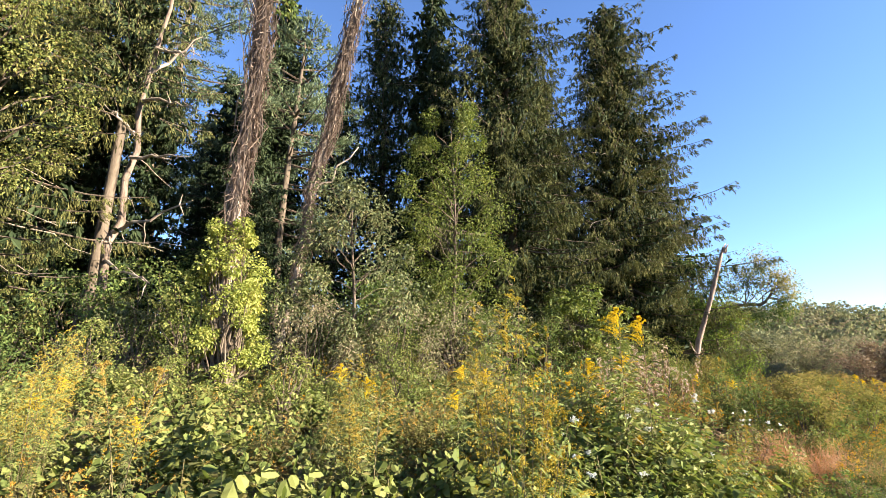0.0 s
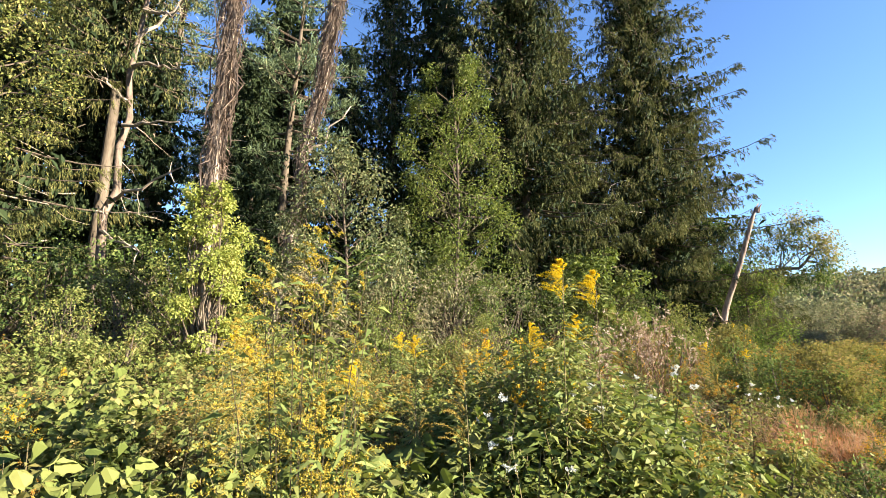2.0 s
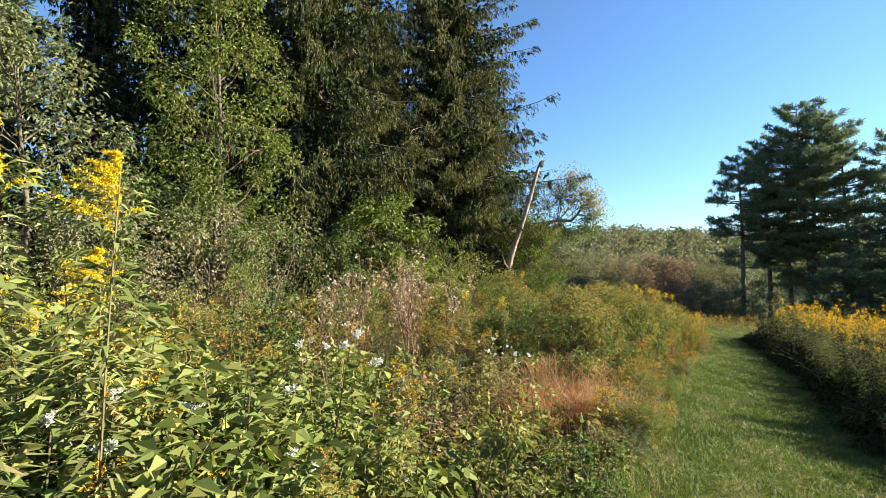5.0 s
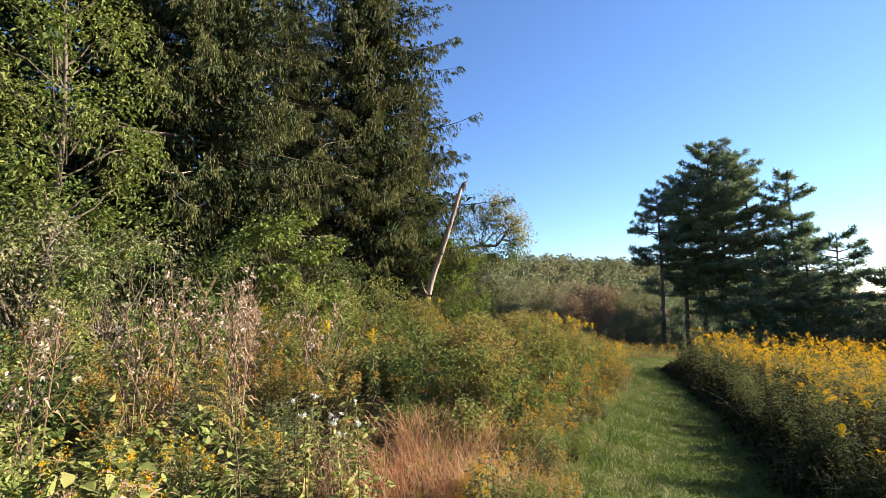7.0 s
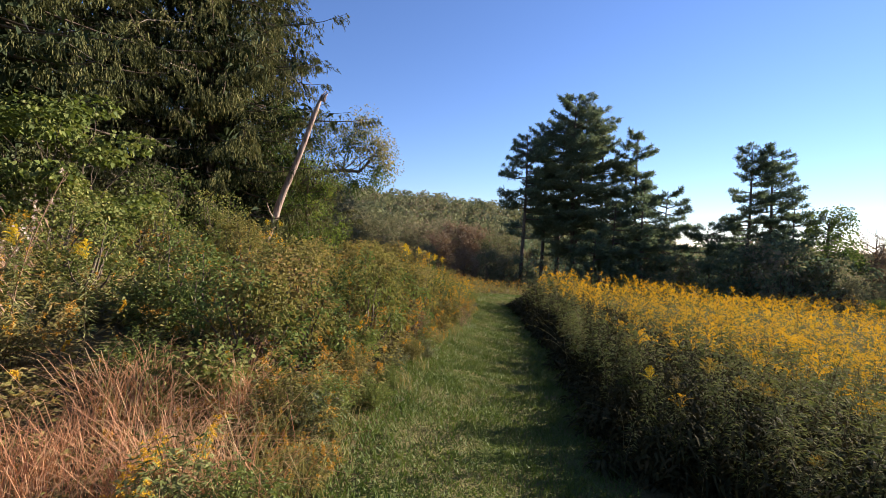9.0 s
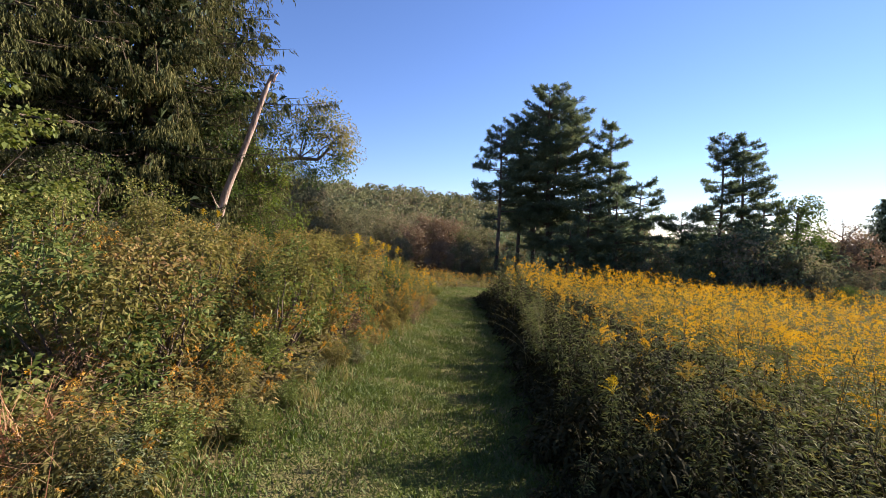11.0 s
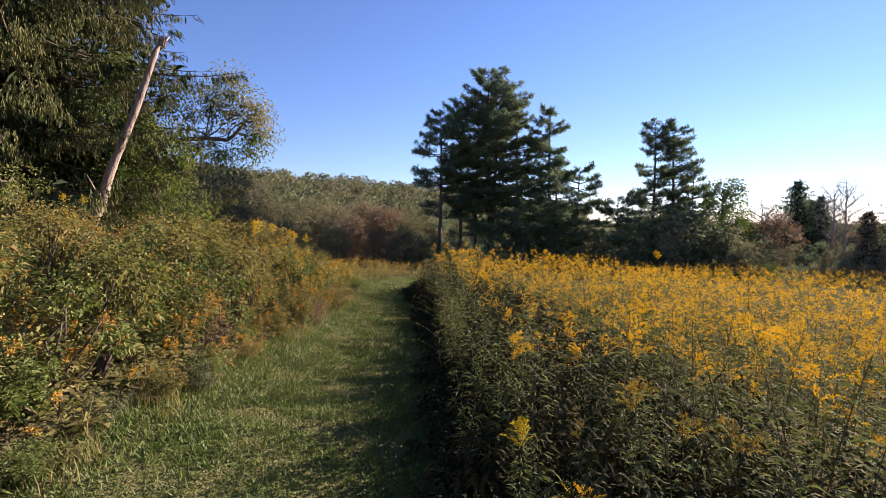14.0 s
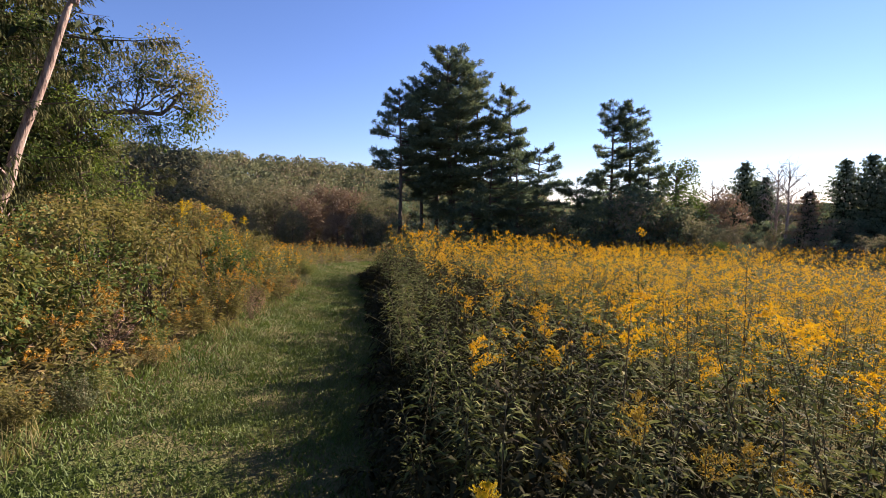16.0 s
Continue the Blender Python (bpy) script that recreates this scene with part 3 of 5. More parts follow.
def spruce(seed, h, r, name="spruce_tree", label="tall spruce with drooping olive-green branches", dens=13.0, material=None, bare=0.02, sag=0.35, per=3, trunk_r=None, whorls=None, thick=0.12, fill=0.3, fill_size=1.0, limbs=1.0, taper=0.42):
    """Trunk, tiers of sagging branches and curtains of hanging twigs."""
    rng = np.random.default_rng(seed)
    ob = thing(name, label, "tree", "spruces at the edge of the wood")
    tk, br, nd = Soup(), Soup(), Soup()
    tr = trunk_r or h * 0.011
    u = np.linspace(0, 1, 14)
    tk.tube(np.stack([0.08 * np.sin(u * 5 + seed), 0.08 * np.cos(u * 4 + seed) - 0.08, h * u], 1), tr * (1 - u) ** 0.8 + 0.012, 10)
    base, dirs, lens = [], [], []
    tiers = int((whorls or h * 3.6) * 0.62)
    for i in range(tiers):
        level = bare + (0.985 - bare) * ((i + 0.5) / tiers) ** 0.95
        turn = rng.uniform(0, 6.28)
        count, out = int(rng.integers(5, 8)), rng.uniform(0.78, 1.12)
        for j in range(count):
            z = h * level + rng.normal() * 0.07
            f = max(0.01, 1 - z / h)
            length = r * min(1.0, f**taper * 1.1 + 0.04) * rng.uniform(0.55, 1.1) * out
            a = turn + 6.28 * j / count + rng.normal() * 0.22
            t = np.linspace(0, 1, 7)
            drop = sag * length * (0.5 + 0.6 * rng.uniform()) * (0.1 + 1.2 * f)
            zz = z - drop * t * 1.15 + 0.75 * drop * t**3 + 0.1 * length * (1 - f) ** 2 * t
            bend = rng.normal() * 0.14
            pts = np.stack([np.cos(a + bend * t) * length * t, np.sin(a + bend * t) * length * t, zz], 1)
            if rng.uniform() < limbs:
                br.tube(pts, np.linspace(0.012 + 0.008 * length, 0.006, 7), 4)
            n = max(10, int(length * dens))
            tt = rng.uniform(0.1, 1.0, n) ** 0.7
            b = np.stack([np.interp(tt, t, pts[:, k]) for k in range(3)], 1)
            across = np.array([-math.sin(a), math.cos(a), 0.0])
            spread = rng.uniform(-1, 1, n) * 0.2 * length * (1.08 - tt) ** 0.7
            b = b + across * spread[:, None] - np.array([0, 0, 1]) * (np.abs(spread) * 0.3)[:, None]
            base.append(b)
            o = np.array([math.cos(a), math.sin(a), 0])
            dirs.append(o * (rng.uniform(0.0, 0.35, n) + 0.9 * (tt > 0.9))[:, None] + across * (np.sign(spread) * rng.uniform(0, 0.25, n))[:, None] - np.array([0, 0, 1.0]) * rng.uniform(0.7, 1.3, n)[:, None])
            lens.append(rng.uniform(0.15, 0.75, n) * (0.35 + 0.75 * f) * (1.15 - 0.6 * tt))
    base, dirs, lens = np.concatenate(base), np.concatenate(dirs), np.concatenate(lens)
    for k in range(per):
        along = (k + rng.uniform(0, 1, len(lens))) / per
        at = base + rng.normal(size=base.shape) * 0.025 + unit(dirs) * (lens * along)[:, None]
        leaves(nd, at, unit(dirs) + rng.normal(size=dirs.shape) * 0.26, rng.uniform(0.09, 0.2, len(lens)) * max(0.8, (thick / 0.045) ** 0.5), thick * rng.uniform(0.6, 1.3, len(lens)), rng, 0.2)
    part("trunk", tk, M_BARK, ob, smooth_faces=True)
    dead = Soup()
    for k in range(int(h * 2)):
        z, an = h * rng.uniform(0.06, 0.8), rng.uniform(0, 6.28)
        reach = r * min(1.0, (1 - z / h) ** 0.56 * 1.1) * rng.uniform(0.5, 0.95)
        e = np.array([math.cos(an) * reach, math.sin(an) * reach, z - reach * rng.uniform(0.0, 0.35)])
        dead.tube(bent((math.cos(an) * reach * 0.35, math.sin(an) * reach * 0.35, z), e, rng, 5, 0.08), np.linspace(0.022, 0.006, 5), 4)
    part("dead_limb", dead, M_BARK_L, ob, "bare pale dead twigs", kind="stuff")
    # dark needles fill the crown's inside, painting its shade and closing gaps
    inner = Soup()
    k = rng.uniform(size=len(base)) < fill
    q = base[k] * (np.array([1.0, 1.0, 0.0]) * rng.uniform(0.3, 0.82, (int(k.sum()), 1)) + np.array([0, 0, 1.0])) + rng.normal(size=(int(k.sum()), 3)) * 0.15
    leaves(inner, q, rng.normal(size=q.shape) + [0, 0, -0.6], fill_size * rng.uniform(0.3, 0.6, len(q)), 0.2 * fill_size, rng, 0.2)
    part("limb", br, M_BARK, ob, kind="stuff")
    part("crown", nd, material or M_SPRUCE, ob, kind="stuff")
    part("inner_crown", inner, M_SPRUCE_D, ob, "inner needles coloured dark for the crown's shade", kind="stuff")
    return ob


def white_pine(seed, h, r, bare=0.3, label="tall white pine with tiered dark green boughs", dens=7.0, tops=1, lean=0.0, name="pine_tree", size=0.34, group="pines beyond the field"):
    """Bare trunks and level boughs whose outer twigs carry brushes of upright needles."""
    rng = np.random.default_rng(seed)
    ob = thing(name, label, "tree", group)
    tk, br, nd = Soup(), Soup(), Soup()
    u = np.linspace(0, 1, 12)
    for k in range(tops):
        hh = h * (1 - 0.07 * k)
        off = (k - (tops - 1) / 2) * 2.2
        cx, cy = off * u**0.8 + lean * u * h + 0.2 * np.sin(u * 4 + seed), 0.25 * np.cos(u * 3 + seed + k) - 0.25
        tk.tube(np.stack([cx, cy, hh * u], 1), h * 0.0125 * (1 - u) ** 0.7 + 0.02, 8)
        for i in range(int(h * (1 - bare) * 5.4)):
            v = bare + (0.995 - bare) * rng.uniform() ** 0.85
            x0, y0, z0 = np.interp(v, u, cx), np.interp(v, u, cy), hh * v
            f = (1 - v) / (1 - bare)
            a = rng.uniform(0, 6.28)
            length = r * min(1.0, f / 0.32 + 0.02) ** 0.5 * (1.0 if f < 0.7 else 1.0 - 0.5 * (f - 0.7)) * rng.uniform(0.5, 1.1)
            t = np.linspace(0, 1, 6)
            rise = rng.normal() * 0.1 + 0.45 * (1 - f) ** 3 - 0.08 * f
            pts = np.stack([x0 + np.cos(a) * length * t, y0 + np.sin(a) * length * t, z0 + length * (rise * t + 0.14 * t**2.5)], 1)
            br.tube(pts, np.linspace(0.03 + 0.012 * length, 0.012, 6), 4)
            n = max(6, int(length * dens))
            tt = 0.4 + 0.64 * rng.uniform(0, 1, n)
            b = np.stack([np.interp(tt, t, pts[:, c]) for c in range(3)], 1)
            across = np.array([-math.sin(a), math.cos(a), 0.0])
            o = np.array([math.cos(a), math.sin(a), 0.0])
            w = rng.uniform(-1, 1, n) * 0.36 * length * (1.1 - 0.75 * tt)
            b = b + across * w[:, None] + np.array([0, 0, 1.0]) * (np.abs(w) * 0.12 + rng.normal(size=n) * 0.09)[:, None]
            m = 8
            q = np.repeat(b, m, 0) + rng.normal(size=(n * m, 3)) * 0.07
            along = o[None] * 0.6 + across[None] * (np.sign(w) * 0.35)[:, None] + np.array([0, 0, 0.45])
            leaves(nd, q, np.repeat(along, m, 0) + rand_dirs(rng, n * m) * 0.9, size * rng.uniform(0.5, 1.25, n * m), size * 0.2, rng, 0.0)
    part("trunk", tk, M_BARK, ob, smooth_faces=True)
    part("limb", br, M_BARK, ob, kind="stuff")
    part("crown", nd, M_PINE, ob, kind="stuff")
    return ob


def leafy_tree(seed, h, r, material, label, n=5000, size=0.09, base=0.25, trunk_r=0.09, clumps=34, name="tree", group="", wide=0.6, bark=None, lean=(0.0, 0.0), bare=False):
    rng = np.random.default_rng(seed)
    ob = thing(name, label, "tree", group)
    tk, br, lf = Soup(), Soup(), Soup()
    u = np.linspace(0, 1, 10)
    tx, ty = lean[0] * u + 0.08 * np.sin(u * 6 + seed), lean[1] * u + 0.08 * np.cos(u * 5 + seed) - 0.08
    tk.tube(np.stack([tx, ty, h * 0.95 * u], 1), trunk_r * (1 - u) ** 0.8 + 0.01, 8)
    cs = []
    for i in range(clumps):
        v = base + (1 - base) * (i + rng.uniform()) / clumps
        a = i * 2.4 + rng.normal() * 0.4
        f = (v - base) / (1 - base)
        rr = r * (0.35 + 0.75 * math.sin(math.pi * (0.15 + 0.8 * f))) * math.sqrt(rng.uniform(0.15, 1))
        w = max(0.05, v - rng.uniform(0.06, 0.16))
        b = np.array([np.interp(w, u, tx), np.interp(w, u, ty), h * 0.95 * w])
        c = np.array([np.interp(v, u, tx) + math.cos(a) * rr, np.interp(v, u, ty) + math.sin(a) * rr, h * v])
        br.tube(bent(b, c, rng, 6), np.linspace(trunk_r * 0.35, 0.006, 6), 5)
        if bare:
            for j in range(9):
                e = c + rng.normal(size=3) * r * 0.28 + [0, 0, 0.1]
                br.tube(bent((b + c) / 2 if j % 2 else c, e, rng, 4), np.linspace(trunk_r * 0.14, 0.006, 4), 3)
        cs.append(c)
    cs = np.array(cs)
    if n:
        w = rng.integers(0, clumps, n)
        rad = (0.26 * r + 0.12) * rng.uniform(0.6, 1.35, clumps)
        d = rand_dirs(rng, n)
        q = cs[w] + d * (rad[w] * rng.uniform(0.1, 1.0, n) ** 0.55)[:, None]
        leaves(lf, q, d * 0.6 + rng.normal(size=(n, 3)) * [1, 1, 0.6], size * rng.uniform(0.6, 1.3, n), size * wide, rng, 0.35)
        part("crown", lf, material, ob, kind="stuff")
    part("trunk", tk, bark or M_BARK, ob, smooth_faces=True)
    part("limb", br, bark or M_BARK, ob, kind="stuff")
    return ob


def vine_trunk(seed, foot, top, r0, r1, label, strands=60, side_limb=None):
    """A dead trunk wrapped in a loose coat of hanging vine stems."""
    rng = np.random.default_rng(seed)
    ob = thing("vine_covered_trunk", label, "dead tree")
    tk, vn = Soup(), Soup()
    foot, top = np.array(foot, float), np.array(top, float)
    span = top - foot
    pts = bent((0, 0, -0.2), span, rng, 12, 0.009)
    tk.tube(pts, np.linspace(r0, r0 * 0.45, 12), 9)
    if side_limb is not None:
        at, to = side_limb
        b = pts[int(at * 11)]
        tk.tube(bent(b, b + np.array(to), rng, 6, 0.1), np.linspace(r0 * 0.3, 0.015, 6), 6)
    u = np.linspace(0, 1, 12)
    for i in range(strands):
        a0 = rng.uniform(0, 6.28)
        t0 = rng.uniform(0.0, 0.75)
        t1 = min(1.0, t0 + rng.uniform(0.15, 0.6))
        t = np.linspace(t0, t1, 9)
        c = np.stack([np.interp(t, u, pts[:, k]) for k in range(3)], 1)
        rr = r1 * (0.35 + 0.65 * rng.uniform()) * (0.5 + 0.7 * t)
        aa = a0 + np.cumsum(rng.normal(size=9)) * 0.4
        rr = rr * (1 + 0.4 * rng.normal(size=9)) * (0.45 + 0.9 * np.sin(t * 6.5 + seed + a0) ** 2)
        c[:, 0] += np.cos(aa) * rr
        c[:, 1] += np.sin(aa) * rr
        c[:, 2] += rng.normal(size=9) * 0.12
        vn.tube(c, np.full(9, rng.uniform(0.005, 0.02)), 3)
    n = strands * 9
    t = rng.uniform(0.25, 1, n)
    c = np.stack([np.interp(t, u, pts[:, k]) for k in range(3)], 1)
    a = rng.uniform(0, 6.28, n)
    c += np.stack([np.cos(a), np.sin(a), 0 * a], 1) * (r1 * rng.uniform(0.4, 1.15, n) * (0.5 + 0.7 * t))[:, None]
    d = np.stack([np.cos(a) * 0.4, np.sin(a) * 0.4, -0.8 - 0 * a], 1) + rng.normal(size=(n, 3)) * 0.9
    leaves(vn, c, d, rng.uniform(0.1, 0.4, n), 0.016, rng, 0.1)
    part("trunk", tk, M_BARK_L, ob, smooth_faces=True)
    part("vine_coat", vn, M_VINEBARK, ob, "tangle of bare brown vine stems", kind="stuff")
    ob.matrix_basis = Matrix.Translation(foot)
    return ob


# ---- the place ----
rng = np.random.default_rng(7)
build_ground()
build_path(rng)

# spruces along the wood's edge; x, y, height, reach
for i, (x, y, h, r) in enumerate([(9.6, 24.2, 21.8, 5.7), (3.2, 21.4, 21.5, 5.0)]):
    stand(spruce(20 + i, h, r, dens=13.0, per=9, thick=0.034, whorls=118, fill=0.7, fill_size=0.8), x, y, 40 * i)
# the second tree gets the needle colour with sunlight painted in
for i, (x, y, h, r, b) in enumerate([(-3.4, 24.5, 22, 4.2, 0.1), (-12.9, 11.3, 17, 4.2, 0.02), (-11.2, 14.8, 21, 3.6, 0.42), (6.5, 28, 19, 4.5, 0.03), (13.2, 27.5, 14, 4.2, 0.02)]):
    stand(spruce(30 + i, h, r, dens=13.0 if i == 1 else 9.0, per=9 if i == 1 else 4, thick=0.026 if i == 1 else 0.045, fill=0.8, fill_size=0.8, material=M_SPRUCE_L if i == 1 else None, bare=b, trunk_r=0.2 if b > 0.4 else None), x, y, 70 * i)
# spruces further back, their shade painted into the needle colour
dark = spruce(50, 20, 4.0, label="spruce of the wood with needles coloured dark for shade", dens=9.0, per=3, thick=0.1, material=M_SPRUCE_D, bare=0.03, whorls=48, fill=1.0, fill_size=1.15, limbs=0.4)
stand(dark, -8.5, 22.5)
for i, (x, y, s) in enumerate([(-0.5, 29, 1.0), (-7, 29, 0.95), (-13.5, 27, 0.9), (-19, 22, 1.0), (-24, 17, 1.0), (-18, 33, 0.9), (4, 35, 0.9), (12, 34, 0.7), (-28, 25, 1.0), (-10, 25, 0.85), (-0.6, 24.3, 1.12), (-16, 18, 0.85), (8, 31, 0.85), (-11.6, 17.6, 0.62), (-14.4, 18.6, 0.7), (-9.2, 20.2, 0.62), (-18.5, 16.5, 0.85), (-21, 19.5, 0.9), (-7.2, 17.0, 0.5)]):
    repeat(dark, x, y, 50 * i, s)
for i, (x, y, h, r) in enumerate([(-6.4, 18.6, 15, 2.6), (-12.5, 19.5, 20, 3.0)]):
    stand(white_pine(60 + i, h, r, 0.18 if i == 0 else 0.3, "white pine with soft green needles in the wood", 12.0, size=0.26, group="pines in the wood"), x, y, 30 * i)

# vine-covered dead trunks and the yellow-green vine at the foot of one
stand(vine_trunk(71, (-5.0, 10.6, 0), (-4.3, 9.9, 11.5), 0.15, 0.25, "dead trunk hung with a thick mat of brown vines", 260), -5.0, 10.6)
stand(vine_trunk(72, (-5.0, 14.1, 0), (-2.75, 13.3, 12.5), 0.15, 0.22, "leaning dead trunk hung with bare brown vines", 200, (0.5, (1.5, -0.3, 1.4))), -5.0, 14.1)
yv = shrub(73, 4.1, 0.85, M_YVINE, "climbing_vine", "yellow-green leafy vine climbing a dead trunk", "vine", "", 13500, 0.064, 0.75, True, 64, low=0.0)
stand(yv, -4.75, 10.4)
topv = shrub(74, 2.6, 1.1, M_SHRUB, "climbing_vine", "green leafy vine in the top of a dead trunk", "vine", "", 1800, 0.12, 0.7, True, 16)
topv.matrix_basis = pose(-4.4, 10.0, 10.4)


def dead_tree():
    ob = thing("dead_tree", "pale bare-trunked dead tree with long broken limbs", "dead tree")
    r = np.random.default_rng(77)
    tk = Soup()
    tk.tube(bent((0, 0, -0.2), (0.9, 0.2, 13.5), r, 12, 0.02), np.linspace(0.15, 0.05, 12), 9)
    part("trunk", tk, M_VINEBARK, ob, smooth_faces=True)
    for z, to in ((4.1, (2.9, -1.0, 0.7)), (3.2, (2.3, -1.4, -0.9)), (6.6, (2.2, -0.5, -0.2)), (8.6, (2.0, -0.6, -0.5)), (9.6, (1.5, 0.2, 1.6)), (7.4, (-0.8, -0.5, 0.8)), (10.6, (1.8, -0.4, -0.6))):
        s = Soup()
        st = np.array([0.06 * z, 0.01 * z, z])
        s.tube(bent(st, st + to, r, 7, 0.06), np.linspace(0.065, 0.014, 7), 6)
        for k in range(3):
            m = st + np.array(to) * r.uniform(0.4, 0.95)
            s.tube(bent(m, m + r.normal(size=3) * 0.35, r, 4), np.linspace(0.02, 0.006, 4), 4)
        part("broken_limb", s, M_BARK_L, ob, kind="stuff")
    return ob


stand(dead_tree(), -10.4, 13.9)
# small trees and shrubs at the edge of the wood
stand(leafy_tree(80, 9.4, 1.75, M_BRIGHT, "slender young tree with small yellow-green leaves", 13000, 0.1, 0.14, 0.07, 40, "young_tree"), 0.35, 15.6)
stand(leafy_tree(82, 10.5, 2.4, M_BROAD, "green broadleaf tree among the spruces", 13000, 0.085, 0.45, 0.1, 48, "broadleaf_tree", wide=0.7), -11.3, 10.2)
stand(leafy_tree(81, 5.6, 1.5, M_OLIVE, "small tree with grey-green leaves", 6500, 0.11, 0.08, 0.05, 34, "young_tree"), -2.5, 12.9)
edge_kinds = [shrub(90 + i, 2.6, 1.35, m, "shrub", lab, "shrub", "shrubs at the edge of the wood", 1800, 0.095, 0.6, False, 22) for i, (m, lab) in enumerate([
    (M_SHRUB, "dense dark green leafy shrub at the wood edge"), (M_OLIVE, "grey-green leafy shrub at the wood edge"), (M_BROAD, "fresh green leafy shrub at the wood edge"), (M_BRUSH, "brownish half-bare shrub at the wood edge")])]
spots = [(-9.0, 11.4, 0, 1.0), (-7.4, 11.0, 2, 0.8), (-6.6, 12.6, 0, 1.1), (-3.2, 11.8, 1, 0.9), (-2.0, 13.8, 0, 1.1), (-1.2, 13.0, 3, 0.95), (0.4, 14.2, 3, 1.0), (1.6, 14.6, 0, 0.9), (2.0, 15.8, 3, 1.0),
         (3.4, 16.6, 0, 0.9), (4.0, 18.2, 1, 1.0), (7.4, 19.6, 0, 1.0), (8.9, 19.4, 2, 0.8), (-11.4, 12.2, 2, 1.0), (-10.4, 9.8, 0, 0.9), (-13, 10, 1, 1.1), (-8.4, 13.4, 0, 1.3), (-4.4, 13.4, 1, 1.0),
         (13.0, 23.8, 0, 1.1), (11.6, 23.6, 1, 1.0), (6.6, 20.5, 3, 1.0), (-0.4, 16.4, 1, 1.2), (-1.5, 17.5, 0, 1.4), (-12.5, 7.6, 2, 0.9), (-11, 6.0, 0, 0.8), (-7.2, 9.6, 2, 0.6), (-1.0, 12.0, 2, 0.6), (1.2, 13.2, 2, 0.5), (-15, 16, 0, 1.6), (-13, 17, 0, 1.7), (-10.5, 17.5, 0, 1.6), (-8.4, 18, 0, 1.7), (-6.2, 20.5, 0, 1.7), (-4, 19, 0, 1.6), (-2, 20.5, 0, 1.7), (-12, 21.5, 0, 2.0), (-17, 20, 0, 2.0), (-9, 24.5, 0, 2.0), (-20, 14, 0, 1.8), (-16.5, 11, 0, 1.4), (0.5, 19, 0, 1.6), (-6.8, 15.4, 0, 1.4)]
for i, k in enumerate(edge_kinds):
    stand(k, spots[i][0], spots[i][1], 33 * i, spots[i][3])
for i, (x, y, k, s) in enumerate(spots[4:]):
    repeat(edge_kinds[k], x, y, 77 * i, s)
stand(shrub(97, 3.6, 2.3, M_BRIGHT, "maple_sapling", "layered young maple with bright green leaves", "sapling", "", 5200, 0.12, 0.8, True, 30, flat=0.45), 5.2, 17.9)
stand(shrub(98, 1.5, 1.0, M_BROAD, "shrub", "low green shrub below the young maple", "shrub", "", 2200, 0.09, 0.7, True, 18), 5.0, 16.6)
stand(shrub(99, 1.1, 0.8, M_BRIGHT, "shrub", "low bright green mound of leaves", "shrub", "", 1800, 0.06, 0.5, False, 16), 8.5, 16.6)

# the broken snag and the small tree beside it


def snag():
    ob = thing("snag", "leaning barkless dead trunk with a splintered top", "dead tree")
    r = np.random.default_rng(5)
    s = Soup()
    pts = bent((-0.3, 0.35, -0.2), (1.75, -0.45, 6.35), r, 12, 0.006)
    s.tube(pts, np.array([0.21, 0.16, 0.13, 0.118, 0.125, 0.108, 0.112, 0.095, 0.098, 0.084, 0.086, 0.04]), 10)
    tip = pts[-1]
    for k in range(5):
        b = tip + np.array([r.normal() * 0.05, r.normal() * 0.05, -0.25])
        s.tube(np.stack([b, b + [0.05, 0, 0.2], b + [0.12 + 0.1 * r.uniform(), r.normal() * 0.04, 0.3 + 0.15 * r.uniform()]]), np.array([0.045, 0.03, 0.006]), 5)
    part("trunk", s, M_SNAG, ob, smooth_faces=True)
    b = Soup()
    b.tube(bent(pts[3], pts[3] + np.array([-0.4, -0.3, 0.7]), r, 5), np.linspace(0.04, 0.01, 5), 5)
    b.tube(bent(pts[1], pts[1] + np.array([0.5, 0.1, 0.5]), r, 5), np.linspace(0.04, 0.01, 5), 5)
    part("broken_branch", b, M_SNAG, ob, kind="stuff")
    return ob


stand(snag(), 10.85, 21.0)


